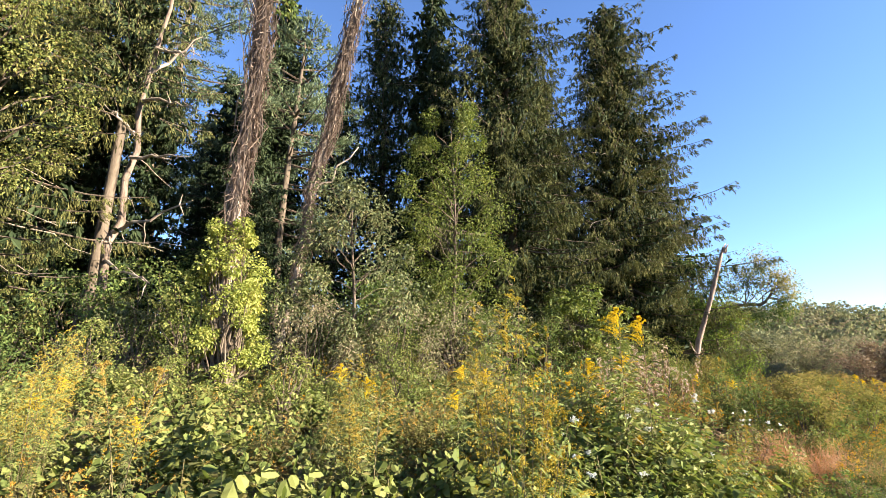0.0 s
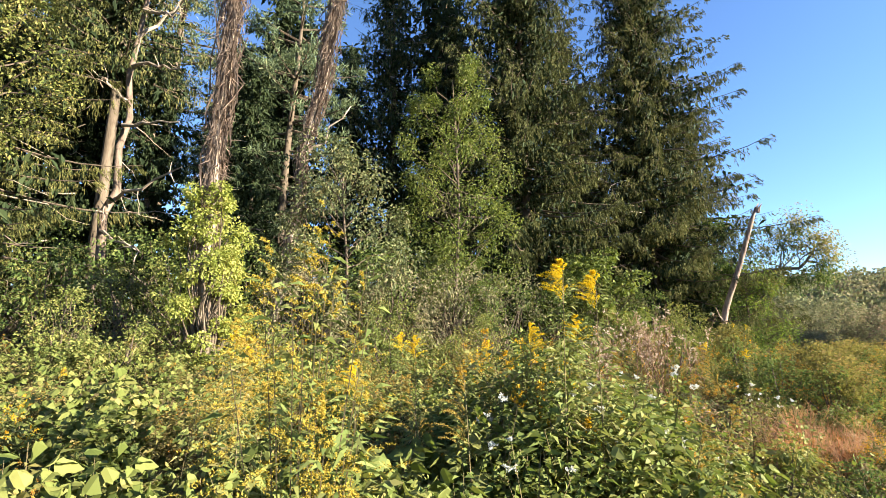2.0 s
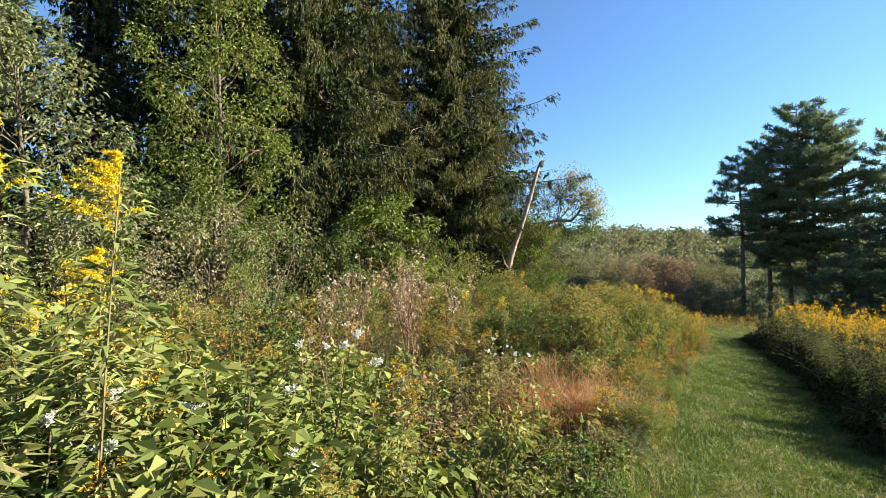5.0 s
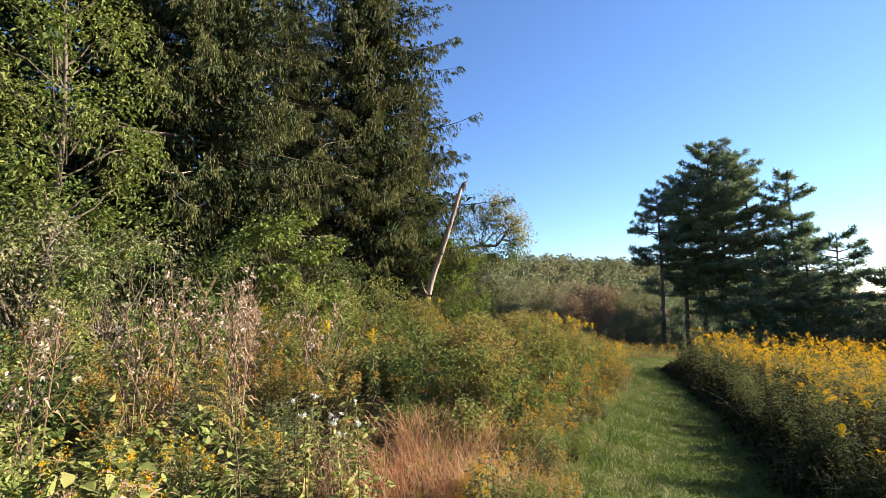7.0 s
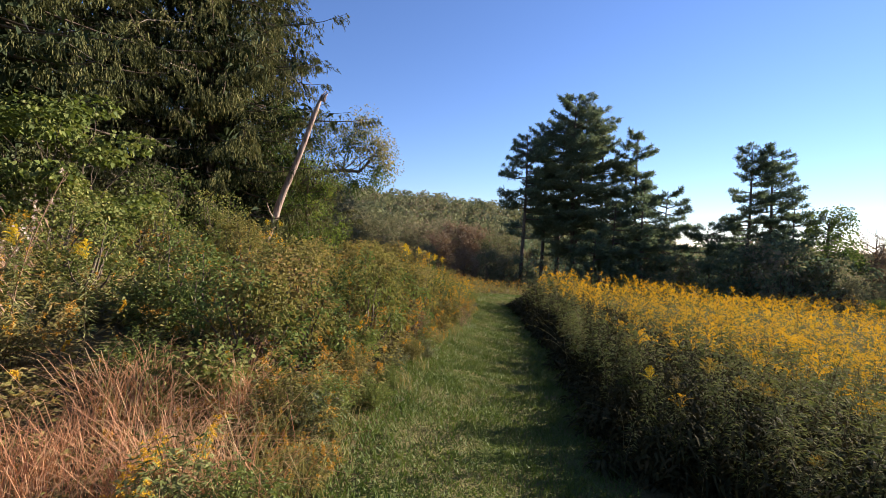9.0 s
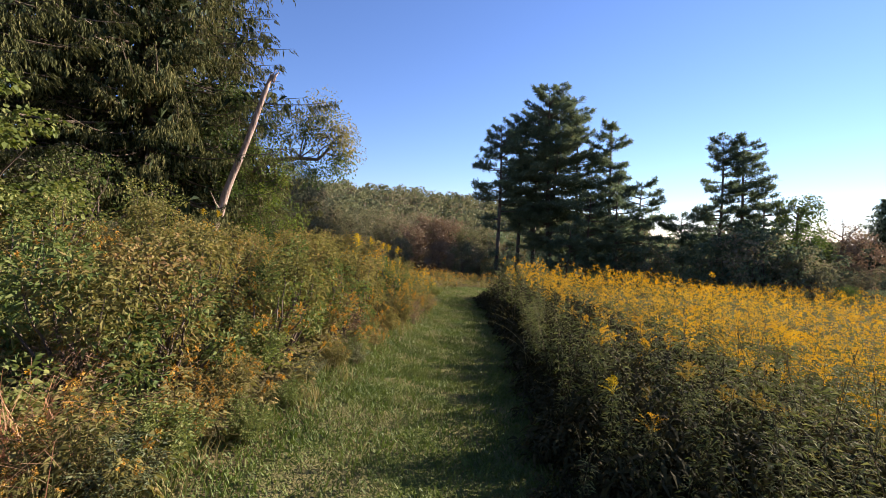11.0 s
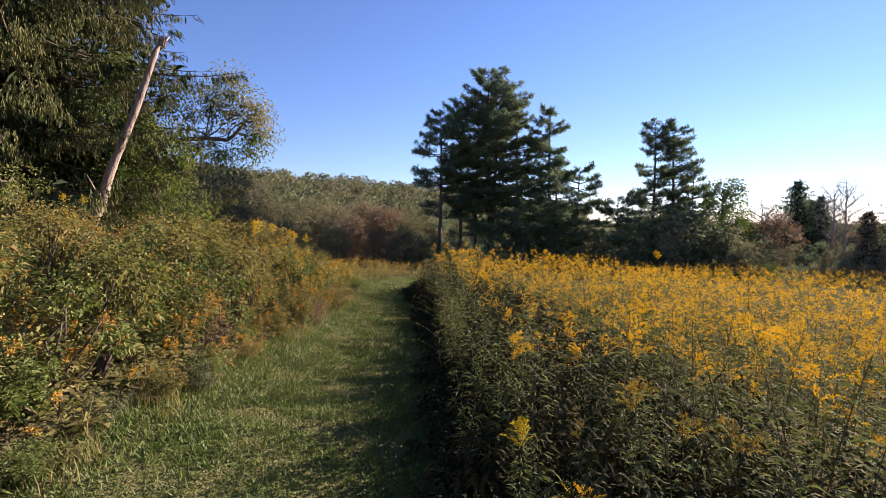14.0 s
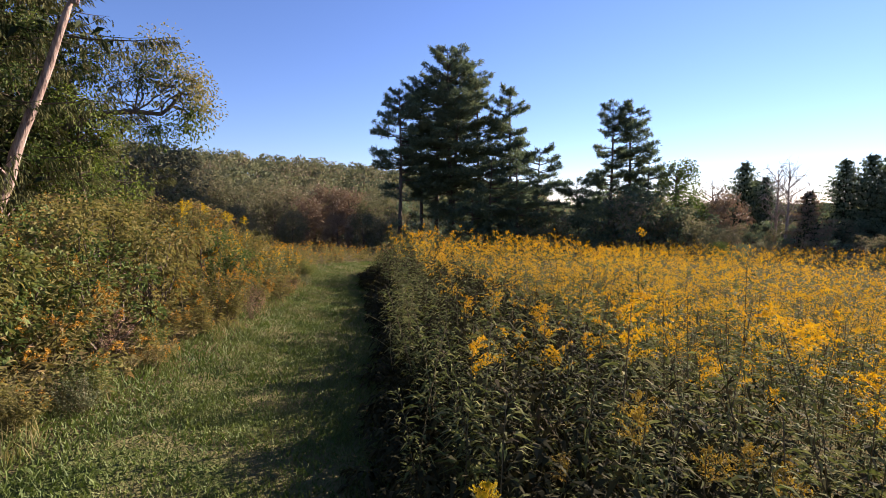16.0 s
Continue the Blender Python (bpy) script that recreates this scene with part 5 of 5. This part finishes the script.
def bank_stuff():
    r = np.random.default_rng(400)
    # broad-leaved climbers and brambles
    p = scatter(r, (-12, -4, 7, 16), 11, lambda x, y: np.where(bank(x, y), broad_share(x, y), 0.0) * np.clip(5.0 / (0.6 + np.hypot(x - 1, y - 1)), 0.3, 1))
    n = len(p)
    h = 0.8 * (mound(p[:, 0], p[:, 1]) + 0.3 * wave_noise(p[:, 0] * 1.5, p[:, 1] * 1.5, 2)) * tall(p[:, 0], p[:, 1]) * r.uniform(0.75, 1.1, n)
    lf, st = Soup(), Soup()
    lean = r.normal(size=(n, 2)) * 0.16
    close = clear_of_walk(p[:, 0], p[:, 1]) < 3.0
    herb_leaves(lf, p[close], h[close], 30, 0.092, 0.088, r, lean[close], 0.25, 1.0, 0.16, "lobed", (-0.35, 0.25), 0.3, 0.2)
    herb_leaves(lf, p[~close], h[~close], 28, 0.085, 0.066, r, lean[~close], 0.25, 1.0, 0.16, True, (-0.35, 0.25), 0.3, 0.2)
    herb_stems(st, p, h, r, lean, 0.004)
    stuff("bramble_leaves", lf, M_BROAD, "tangle of broad green climbers and brambles on the bank", "climbers")
    stuff("bramble_stems", st, M_GR_STEM, "thin stems of climbers and brambles on the bank", "climbers")
    # goldenrod going over, and mixed herbs
    p = scatter(r, (-12, 0, 24, 24), 14, lambda x, y: np.where(bank(x, y), 1 - 0.75 * broad_share(x, y), 0.0) * np.clip(9.0 / (0.6 + np.hypot(x - 5, y - 5)), 0.45, 1))
    n = len(p)
    h = (mound(p[:, 0], p[:, 1]) + 0.08 + 0.32 * wave_noise(p[:, 0] * 1.1, p[:, 1] * 1.1, 4) + 0.2 * wave_noise(p[:, 0] * 2.9, p[:, 1] * 2.9, 16)) * tall(p[:, 0], p[:, 1]) * r.uniform(0.75, 1.1, n)
    dip = smooth(2.4, 3.6, p[:, 0]) * (1 - smooth(5.2, 6.6, p[:, 0])) * (1 - smooth(1.6, 3.2, edge_distance(LEFT_EDGE, p[:, 0], p[:, 1])))
    h *= 0.6 * (1 - 0.4 * dip)
    lean = r.normal(size=(n, 2)) * 0.12
    lf, fd, yl, st = Soup(), Soup(), Soup(), Soup()
    herb_leaves(lf, p, h, 33, 0.12, 0.044, r, lean, 0.08, 0.96, 0.06)
    w = r.uniform(size=n)
    patch = wave_noise(p[:, 0] * 0.9, p[:, 1] * 0.9, 6)
    a, b = w < np.where(p[:, 0] < 5, 0.2, 0.6), (w > 0.9 + 0.06 * (p[:, 0] > 6) - 0.14 * (patch > 0.35) + 0.04 * (p[:, 0] < 2))
    near_start = p[:, 0] < 5
    sp = Soup()
    herb_plumes(fd, p[a & near_start], h[a & near_start], lean[a & near_start], 6, 36, 0.0085, r, 0.22, 0.68)
    herb_plumes(sp, p[a & ~near_start], h[a & ~near_start], lean[a & ~near_start], 4, 16, 0.018, r, 0.2, 0.7)
    stuff("spent_plumes", sp, M_SPENT, "spent brown goldenrod plumes on the bank", "herbs")
    b = b & ((near_start & (w > 0.93)) | (np.hypot(p[:, 0] - 12.2, p[:, 1] - 13.9) < 1.3) | (w > 0.985))
    herb_plumes(yl, p[b], h[b] * 1.03, lean[b], 6, 30, 0.012, r, 0.2, 0.7)
    herb_stems(st, p, h, r, lean, 0.004)
    stuff("herb_leaves", lf, M_HERB, "mixed green and browning herbs on the bank", "herbs")
    stuff("faded_plumes", fd, M_FADED, "faded orange-brown goldenrod plumes on the bank", "herbs")
    stuff("yellow_plumes", yl, M_FLOWER, "yellow goldenrod plumes on the bank", "herbs")
    stuff("herb_stems", st, M_GR_STEM, "thin stems of herbs on the bank", "herbs")
    # straw-coloured grass along the mown edge
    s = Soup()
    p = scatter(r, (-2, 0, 17, 17), 16, lambda x, y: (edge_distance(LEFT_EDGE, x, y) > -0.05) & (edge_distance(LEFT_EDGE, x, y) < 0.4) & (clear_of_walk(x, y) > 0.7))
    blade_tuft(s, p, 18, 0.17, 0.15, r, 0.005)
    dry, straw = Soup(), Soup()
    p = scatter(r, (2.2, 3.4, 7.6, 10), 9, lambda x, y: (edge_distance(LEFT_EDGE, x, y) > 0.15) & (edge_distance(LEFT_EDGE, x, y) < 2.6) & (np.hypot(x - 5.25, y - 7.35) + 0.25 * wave_noise(x * 2, y * 2, 8) < 0.95))
    red = wave_noise(p[:, 0] * 0.9, p[:, 1] * 0.9, 9) > -0.1
    blade_tuft(dry, p[red], 20, 0.42, 0.36, r, 0.004, 0.9)
    blade_tuft(straw, p[~red], 22, 0.5, 0.28, r, 0.0045, 0.7)
    stuff("dry_grass", dry, M_DRYGRASS, "reddish dry grass leaning over the bank", "grass")
    stuff("straw_grass", straw, M_STRAW, "straw-coloured dry grass on the bank", "grass")
    stuff("verge_grass", s, M_STRAW, "straw-coloured long grass along the mown edge", "grass")


bank_stuff()


def grass_tuft(seed):
    r = np.random.default_rng(seed)
    ob = thing("grass_tuft", "tuft of reddish dry arching grass", "grass", "red grass on the bank")
    s = Soup()
    blade_tuft(s, np.zeros((1, 3)), 150, 0.55, 0.42, r, 0.004, 0.9)
    part("foliage", s, M_DRYGRASS, ob, kind="stuff")
    return ob


tufts = [grass_tuft(430 + i) for i in range(3)]
p = scatter(rng, (3.4, 4.6, 7.2, 8.4), 3.4, lambda x, y: (edge_distance(LEFT_EDGE, x, y) > 0.25) & (edge_distance(LEFT_EDGE, x, y) < 1.9) & (np.hypot(x - 5.25, y - 7.35) < 0.8))
for i, q in enumerate(p):
    if i < 3:
        stand(tufts[i], q[0], q[1], 90 * i)
    else:
        repeat(tufts[i % 3], q[0], q[1], float(rng.uniform(0, 360)), float(rng.uniform(0.75, 1.15)))

weeds = [thistle(440 + i, 1.55) for i in range(3)]
p = scatter(rng, (1.8, 6.6, 4.7, 10.6), 2.1, lambda x, y: (edge_distance([(1.8, 7.2), (5.6, 9.9)], x, y) > -0.6) & (edge_distance([(1.8, 7.2), (5.6, 9.9)], x, y) < 0.9))
for i, q in enumerate(p):
    if i < 3:
        stand(weeds[i], q[0], q[1], 90 * i)
    else:
        repeat(weeds[i % 3], q[0], q[1], float(rng.uniform(0, 360)), float(rng.uniform(0.8, 1.1)) * (1.1 if q[0] > 3.6 else 1.0))

whites = [aster(450 + i, 1.15) for i in range(2)]
for i, (x, y, s) in enumerate([(2.0, 4.75, 1.05), (2.35, 5.0, 1.1), (1.75, 4.4, 0.85), (2.5, 5.5, 1.0), (2.75, 4.8, 0.7), (4.1, 7.0, 0.8), (4.5, 7.3, 0.75), (2.2, 4.3, 0.8), (1.2, 4.6, 0.85), (1.25, 4.1, 0.98), (1.2, 3.6, 0.86), (1.45, 4.3, 1.02), (1.0, 3.9, 0.95), (4.35, 6.3, 0.8)]):
    if i < 2:
        stand(whites[i], x, y, 70 * i, s)
    else:
        repeat(whites[i % 2], x, y, 70 * i, s)

tall_rod = goldenrod(460, 1.75, "very tall goldenrod in bright yellow bloom on the bank", 300, 34, 90, M_FLOWER_Y, plume=0.86, reach=0.11, floret=0.0072)
stand(tall_rod, 1.7, 4.05, 0, 1.13)
for i, (x, y, s) in enumerate([(1.45, 4.0, 1.16), (1.6, 4.3, 0.95), (1.3, 4.3, 0.9), (-0.6, 3.9, 0.72), (-0.9, 4.3, 0.76), (0.1, 3.9, 0.7), (0.4, 4.6, 0.78), (-3.0, 3.6, 0.6), (-3.3, 4.2, 0.64), (-3.8, 3.5, 0.6), (1.0, 5.3, 0.76), (12.2, 13.8, 0.85), (12.5, 13.5, 0.8), (12.0, 14.1, 0.85),
                              (12.7, 14.0, 0.8), (12.9, 13.7, 0.78), (11.8, 13.7, 0.8), (12.3, 14.5, 0.85), (-2.1, 3.4, 0.55), (0.2, 5.2, 0.75), (9.6, 17.5, 0.8), (9.9, 17.3, 0.8), (9.1, 6.15, 0.56), (4.7, 9.0, 0.68), (5.1, 8.6, 0.66)]):
    repeat(tall_rod, x, y, 77 * i, s, 3)

faded = goldenrod(461, 1.3, "tall goldenrod with fading orange-yellow plumes on the bank", 100, 26, 130, M_FADED, plume=0.6, reach=0.24, floret=0.0066)
stand(faded, -0.5, 3.6, 0, 1.0)
for i, (x, y, s) in enumerate([(2.3, 4.3, 0.8), (2.6, 4.6, 0.85)]):
    repeat(faded, x, y, 71 * i, s, 5)
for i in range(12):
    cx, cy, sp = ((0.3, 4.1, 0.45), (-0.8, 4.2, 0.5), (-2.7, 3.4, 0.6), (2.9, 5.9, 0.6), (0.9, 4.9, 0.5), (-4.2, 4.2, 0.8), (8.5, 11.5, 1.2), (6.5, 10, 1.0))[i % 8]
    x, y = cx + float(rng.normal()) * sp, cy + float(rng.normal()) * sp
    if edge_distance(LEFT_EDGE, x, y) > 0.5 and float(clear_of_walk(np.array(x), np.array(y))) > 1.4:
        repeat(faded, x, y, 67 * i, float(rng.uniform(0.75, 1.08)), 4)


def clump(seed, h, r, material, label, category, stems, k, size, wide, shape=False, plume=None, share=0.6, florets=(5, 14), floret=0.012, group="herb clumps on the bank", name="herb_clump", lo=0.3, reach=0.16, start=0.72, dome=0.5):
    """Many stems that arch out of one foot, leafy above, some with a plume at the end."""
    g = np.random.default_rng(seed)
    ob = thing(name, label, category, group)
    a, q = g.uniform(0, 6.28, stems), np.sqrt(g.uniform(0, 1, stems))
    tip = np.stack([np.cos(a) * q * r, np.sin(a) * q * r, h * (1 - dome * q**2) * g.uniform(0.72, 1.08, stems)], 1)
    st, lf, fl = Soup(), Soup(), Soup()
    u = np.linspace(0, 1, 5)
    for e in tip:
        st.tube(np.stack([e[0] * (0.12 + 0.88 * u**1.5), e[1] * (0.12 + 0.88 * u**1.5), e[2] * u], 1), np.linspace(0.0045, 0.0015, 5), 3)
    t = g.uniform(lo, 1.0, (stems, k)) ** 0.85
    side = g.uniform(0, 6.28, (stems, k))
    b = np.stack([tip[:, :1] * (0.12 + 0.88 * t**1.5), tip[:, 1:2] * (0.12 + 0.88 * t**1.5), tip[:, 2:] * t], -1)
    d = np.stack([np.cos(side), np.sin(side), g.uniform(-0.25, 0.65, (stems, k))], -1) + tip[:, None] * [0.6, 0.6, 0.0] / r
    b = b + d * 0.02 + g.normal(size=b.shape) * 0.025
    leaves(lf, b.reshape(-1, 3), d.reshape(-1, 3), size * g.uniform(0.55, 1.25, stems * k), size * wide * g.uniform(0.8, 1.2, stems * k), g, 0.3, shape)
    part("stem", st, M_GR_STEM, ob, kind="stuff")
    part("foliage", lf, material, ob, kind="stuff")
    if plume is not None:
        w = g.uniform(size=stems) < share
        foot = tip[w] * [1, 1, 0.0]
        herb_plumes(fl, foot, tip[w][:, 2] * 1.08, g.normal(size=(int(w.sum()), 2)) * 0.04, florets[0], florets[1], floret, g, reach, start)
        part("flower_head", fl, plume, ob, kind="stuff")
    return ob


def spread_out(g, box, count, gap, keep):
    """Places in a box of the plan, none closer to another than the gap."""
    got = []
    for x, y in zip(g.uniform(box[0], box[2], count), g.uniform(box[1], box[3], count)):
        if bool(keep(np.array(x), np.array(y))) and all((x - a) ** 2 + (y - b) ** 2 > gap * gap for a, b in got):
            got.append((float(x), float(y)))
    return got


CLUMPS = {
    "olive": clump(500, 1.0, 0.5, M_HERB, "olive-green herb clump with spent brown plumes", "herb", 34, 44, 0.085, 0.26, False, M_SPENT, 0.55),
    "green": clump(501, 0.95, 0.5, M_LEAFY, "dense green leafy herb clump on the bank", "herb", 40, 58, 0.055, 0.45, False),
    "rusty": clump(502, 1.0, 0.5, M_HERB, "browning herb clump with rusty orange plumes", "herb", 30, 36, 0.08, 0.25, False, M_SPENT, 0.95, (7, 18)),
    "grey": clump(503, 0.8, 0.45, M_OLIVE, "grey-green fine-leaved herb clump with pale seed heads", "herb", 38, 44, 0.055, 0.3, False, M_FLUFF, 0.3, (3, 8), 0.008, reach=0.1),
    "yellow": clump(504, 1.05, 0.45, M_GR_LEAF, "goldenrod clump in yellow bloom on the bank", "goldenrod", 24, 44, 0.1, 0.2, False, M_FLOWER, 0.75, (8, 20), 0.011),
    "broad": clump(505, 0.85, 0.6, M_BROAD, "heap of broad green vine leaves over herbs", "vine", 36, 17, 0.105, 0.95, "lobed", lo=0.35),
    "bramble": clump(506, 0.9, 0.55, M_BROAD, "fresh green bramble clump with pointed leaves", "bramble", 38, 40, 0.07, 0.5, True),
    "brown": clump(507, 0.85, 0.4, M_WEED, "dry brown leafless weed clump on the bank", "weed", 30, 14, 0.07, 0.2, False, M_WEED, 0.8, (5, 10), 0.01),
    "soft": clump(508, 1.98, 0.24, M_LEAFY, "tall goldenrod clump with soft fading yellow plumes", "goldenrod", 17, 60, 0.07, 0.22, False, M_SOFT, 0.95, (20, 56), 0.0068, reach=0.15, start=0.55, dome=0.2),
}
MIX = (["broad", "rusty", "bramble", "green", "broad", "yellow", "broad", "rusty", "olive", "broad"], ["green", "olive", "bramble", "brown", "rusty", "grey", "yellow", "green", "rusty", "rusty"], ["olive", "rusty", "green", "grey", "olive", "rusty", "brown", "olive", "green", "rusty"])
g = np.random.default_rng(520)
near_bank = lambda x, y: (edge_distance(LEFT_EDGE, x, y) > 0.16) and (edge_distance(WOOD_EDGE, x, y) < 0.3) and (clear_of_walk(x, y) > 1.15) and np.hypot(x - 5.25, y - 7.35) > 0.75
places = spread_out(g, (-6, 0.5, 14.5, 16.5), 2600, 0.62, lambda x, y: near_bank(x, y) and clear_of_walk(x, y) < 5.5) + spread_out(g, (-11, 3, 17, 21), 900, 1.05, lambda x, y: near_bank(x, y) and clear_of_walk(x, y) >= 5.5)
used = set()
foot = spread_out(g, (3.0, 3.5, 15.5, 15.5), 2600, 0.36, lambda x, y: 0.0 < edge_distance(LEFT_EDGE, x, y) < 0.5 and clear_of_walk(x, y) > 1.2)
for i, (x, y) in enumerate(places):
    zone = MIX[0 if x + 0.8 * float(wave_noise(x, y, 5)) < 2.6 else 1 if x < 6.2 else 2]
    kind = zone[int(g.integers(0, len(zone)))]
    size = (0.66 + 0.34 * float(smooth(0.1, 1.1, edge_distance(LEFT_EDGE, x, y)))) * float(mound(x, y)) * float(g.uniform(0.7, 1.45))
    if kind == "broad":
        size = min(size, 0.95)
    turn = float(g.uniform(0, 360))
    if kind in used:
        repeat(CLUMPS[kind], x, y, turn, size, float(g.normal()) * 5)
    else:
        used.add(kind)
        stand(CLUMPS[kind], x, y, turn, size)
for i, (x, y) in enumerate(foot):
    repeat(CLUMPS[("rusty", "grey", "olive", "brown", "green")[int(g.integers(0, 5))]], x, y, 57 * i, float(g.uniform(0.32, 0.6)))
stand(CLUMPS["soft"], 0.36, 2.28, 0)
for kind, x, y, size in [("green", 1.55, 4.5, 1.75), ("yellow", 1.25, 4.6, 1.45), ("soft", -3.4, 4.2, 0.8), ("soft", -3.0, 3.6, 0.7), ("soft", -0.7, 3.9, 0.76), ("broad", -0.3, 2.25, 0.85), ("broad", 0.6, 2.7, 0.85), ("broad", 1.0, 3.2, 0.9), ("broad", 0.5, 3.4, 0.95), ("broad", 1.5, 3.5, 0.85), ("bramble", -0.9, 2.4, 0.9), ("broad", -1.2, 2.9, 0.95), ("green", 1.6, 4.8, 1.6), ("green", 2.05, 4.35, 1.25), ("green", 2.4, 4.95, 1.25), ("green", 1.15, 5.1, 1.45), ("olive", 2.5, 4.1, 0.8), ("green", 1.45, 4.2, 1.35), ("broad", 0.9, 4.2, 1.1),
                         ("yellow", 12.3, 13.9, 1.2), ("yellow", 12.7, 14.3, 1.15), ("yellow", 11.9, 14.2, 1.2), ("yellow", 12.6, 13.5, 1.05), ("yellow", 9.7, 17.3, 1.1), ("yellow", 13.3, 13.35, 0.9), ("yellow", 13.9, 14.0, 0.9), ("yellow", 12.9, 12.95, 0.85), ("rusty", 11.2, 11.6, 0.95), ("rusty", 9.2, 10.4, 1.0)]:
    repeat(CLUMPS[kind], x, y, 37 * x + 91 * y, size)

mids = [shrub(470 + i, 1.15, 0.6, m, "bush", lab, "bush", "low bushes on the bank", 1500, 0.06, 0.5, False, 14) for i, (m, lab) in enumerate([(M_SHRUB, "low dark green bush on the bank"), (M_HERB, "low olive-green bush on the bank"), (M_BROAD, "low fresh green bush on the bank")])]
ms = [(4.1, 5.1, 0, 0.6), (8.4, 9.9, 1, 0.95), (7.9, 9.3, 0, 0.9), (9.6, 10.8, 0, 1.0), (10.4, 11.5, 1, 1.0), (8.9, 10.8, 2, 1.0), (7.0, 9.0, 0, 0.9), (11.4, 12.4, 1, 0.95), (12.2, 13.0, 0, 1.0), (6.4, 8.7, 1, 0.9), (9.4, 12, 0, 1.1), (7.6, 10.8, 1, 1.1), (6, 10.5, 0, 1.1), (13.4, 14.2, 1, 0.9),
      (10.6, 13.2, 1, 1.1), (5.2, 11.8, 2, 1.1), (3.2, 11.4, 0, 1.2), (0.8, 11.0, 2, 1.0), (-0.8, 10.0, 2, 1.1), (-3.0, 9.2, 2, 1.1), (-5.2, 8.6, 2, 1.0), (-7.2, 7.6, 0, 1.0), (2.9, 6.6, 2, 0.8), (2.0, 8.8, 0, 1.0), (3.4, 5.3, 2, 0.7), (6.5, 15, 2, 1.2), (8.0, 14.2, 1, 1.2), (-8.6, 5.8, 2, 1.0), (-5.6, 5.6, 2, 0.9), (4.9, 13.8, 2, 1.2)] + [(6.2 + 0.34 * k + 0.5 * math.sin(k * 2.3), 7.9 + 0.36 * k + 0.9 + 0.9 * math.cos(k * 1.7), k % 2, 1.0 + 0.28 * math.sin(k * 3.1)) for k in range(22)]
for i, (x, y, k, s) in enumerate(ms):
    if i < 3:
        stand(mids[i], x, y, 80 * i, s)
    else:
        repeat(mids[k], x, y, 80 * i, s)
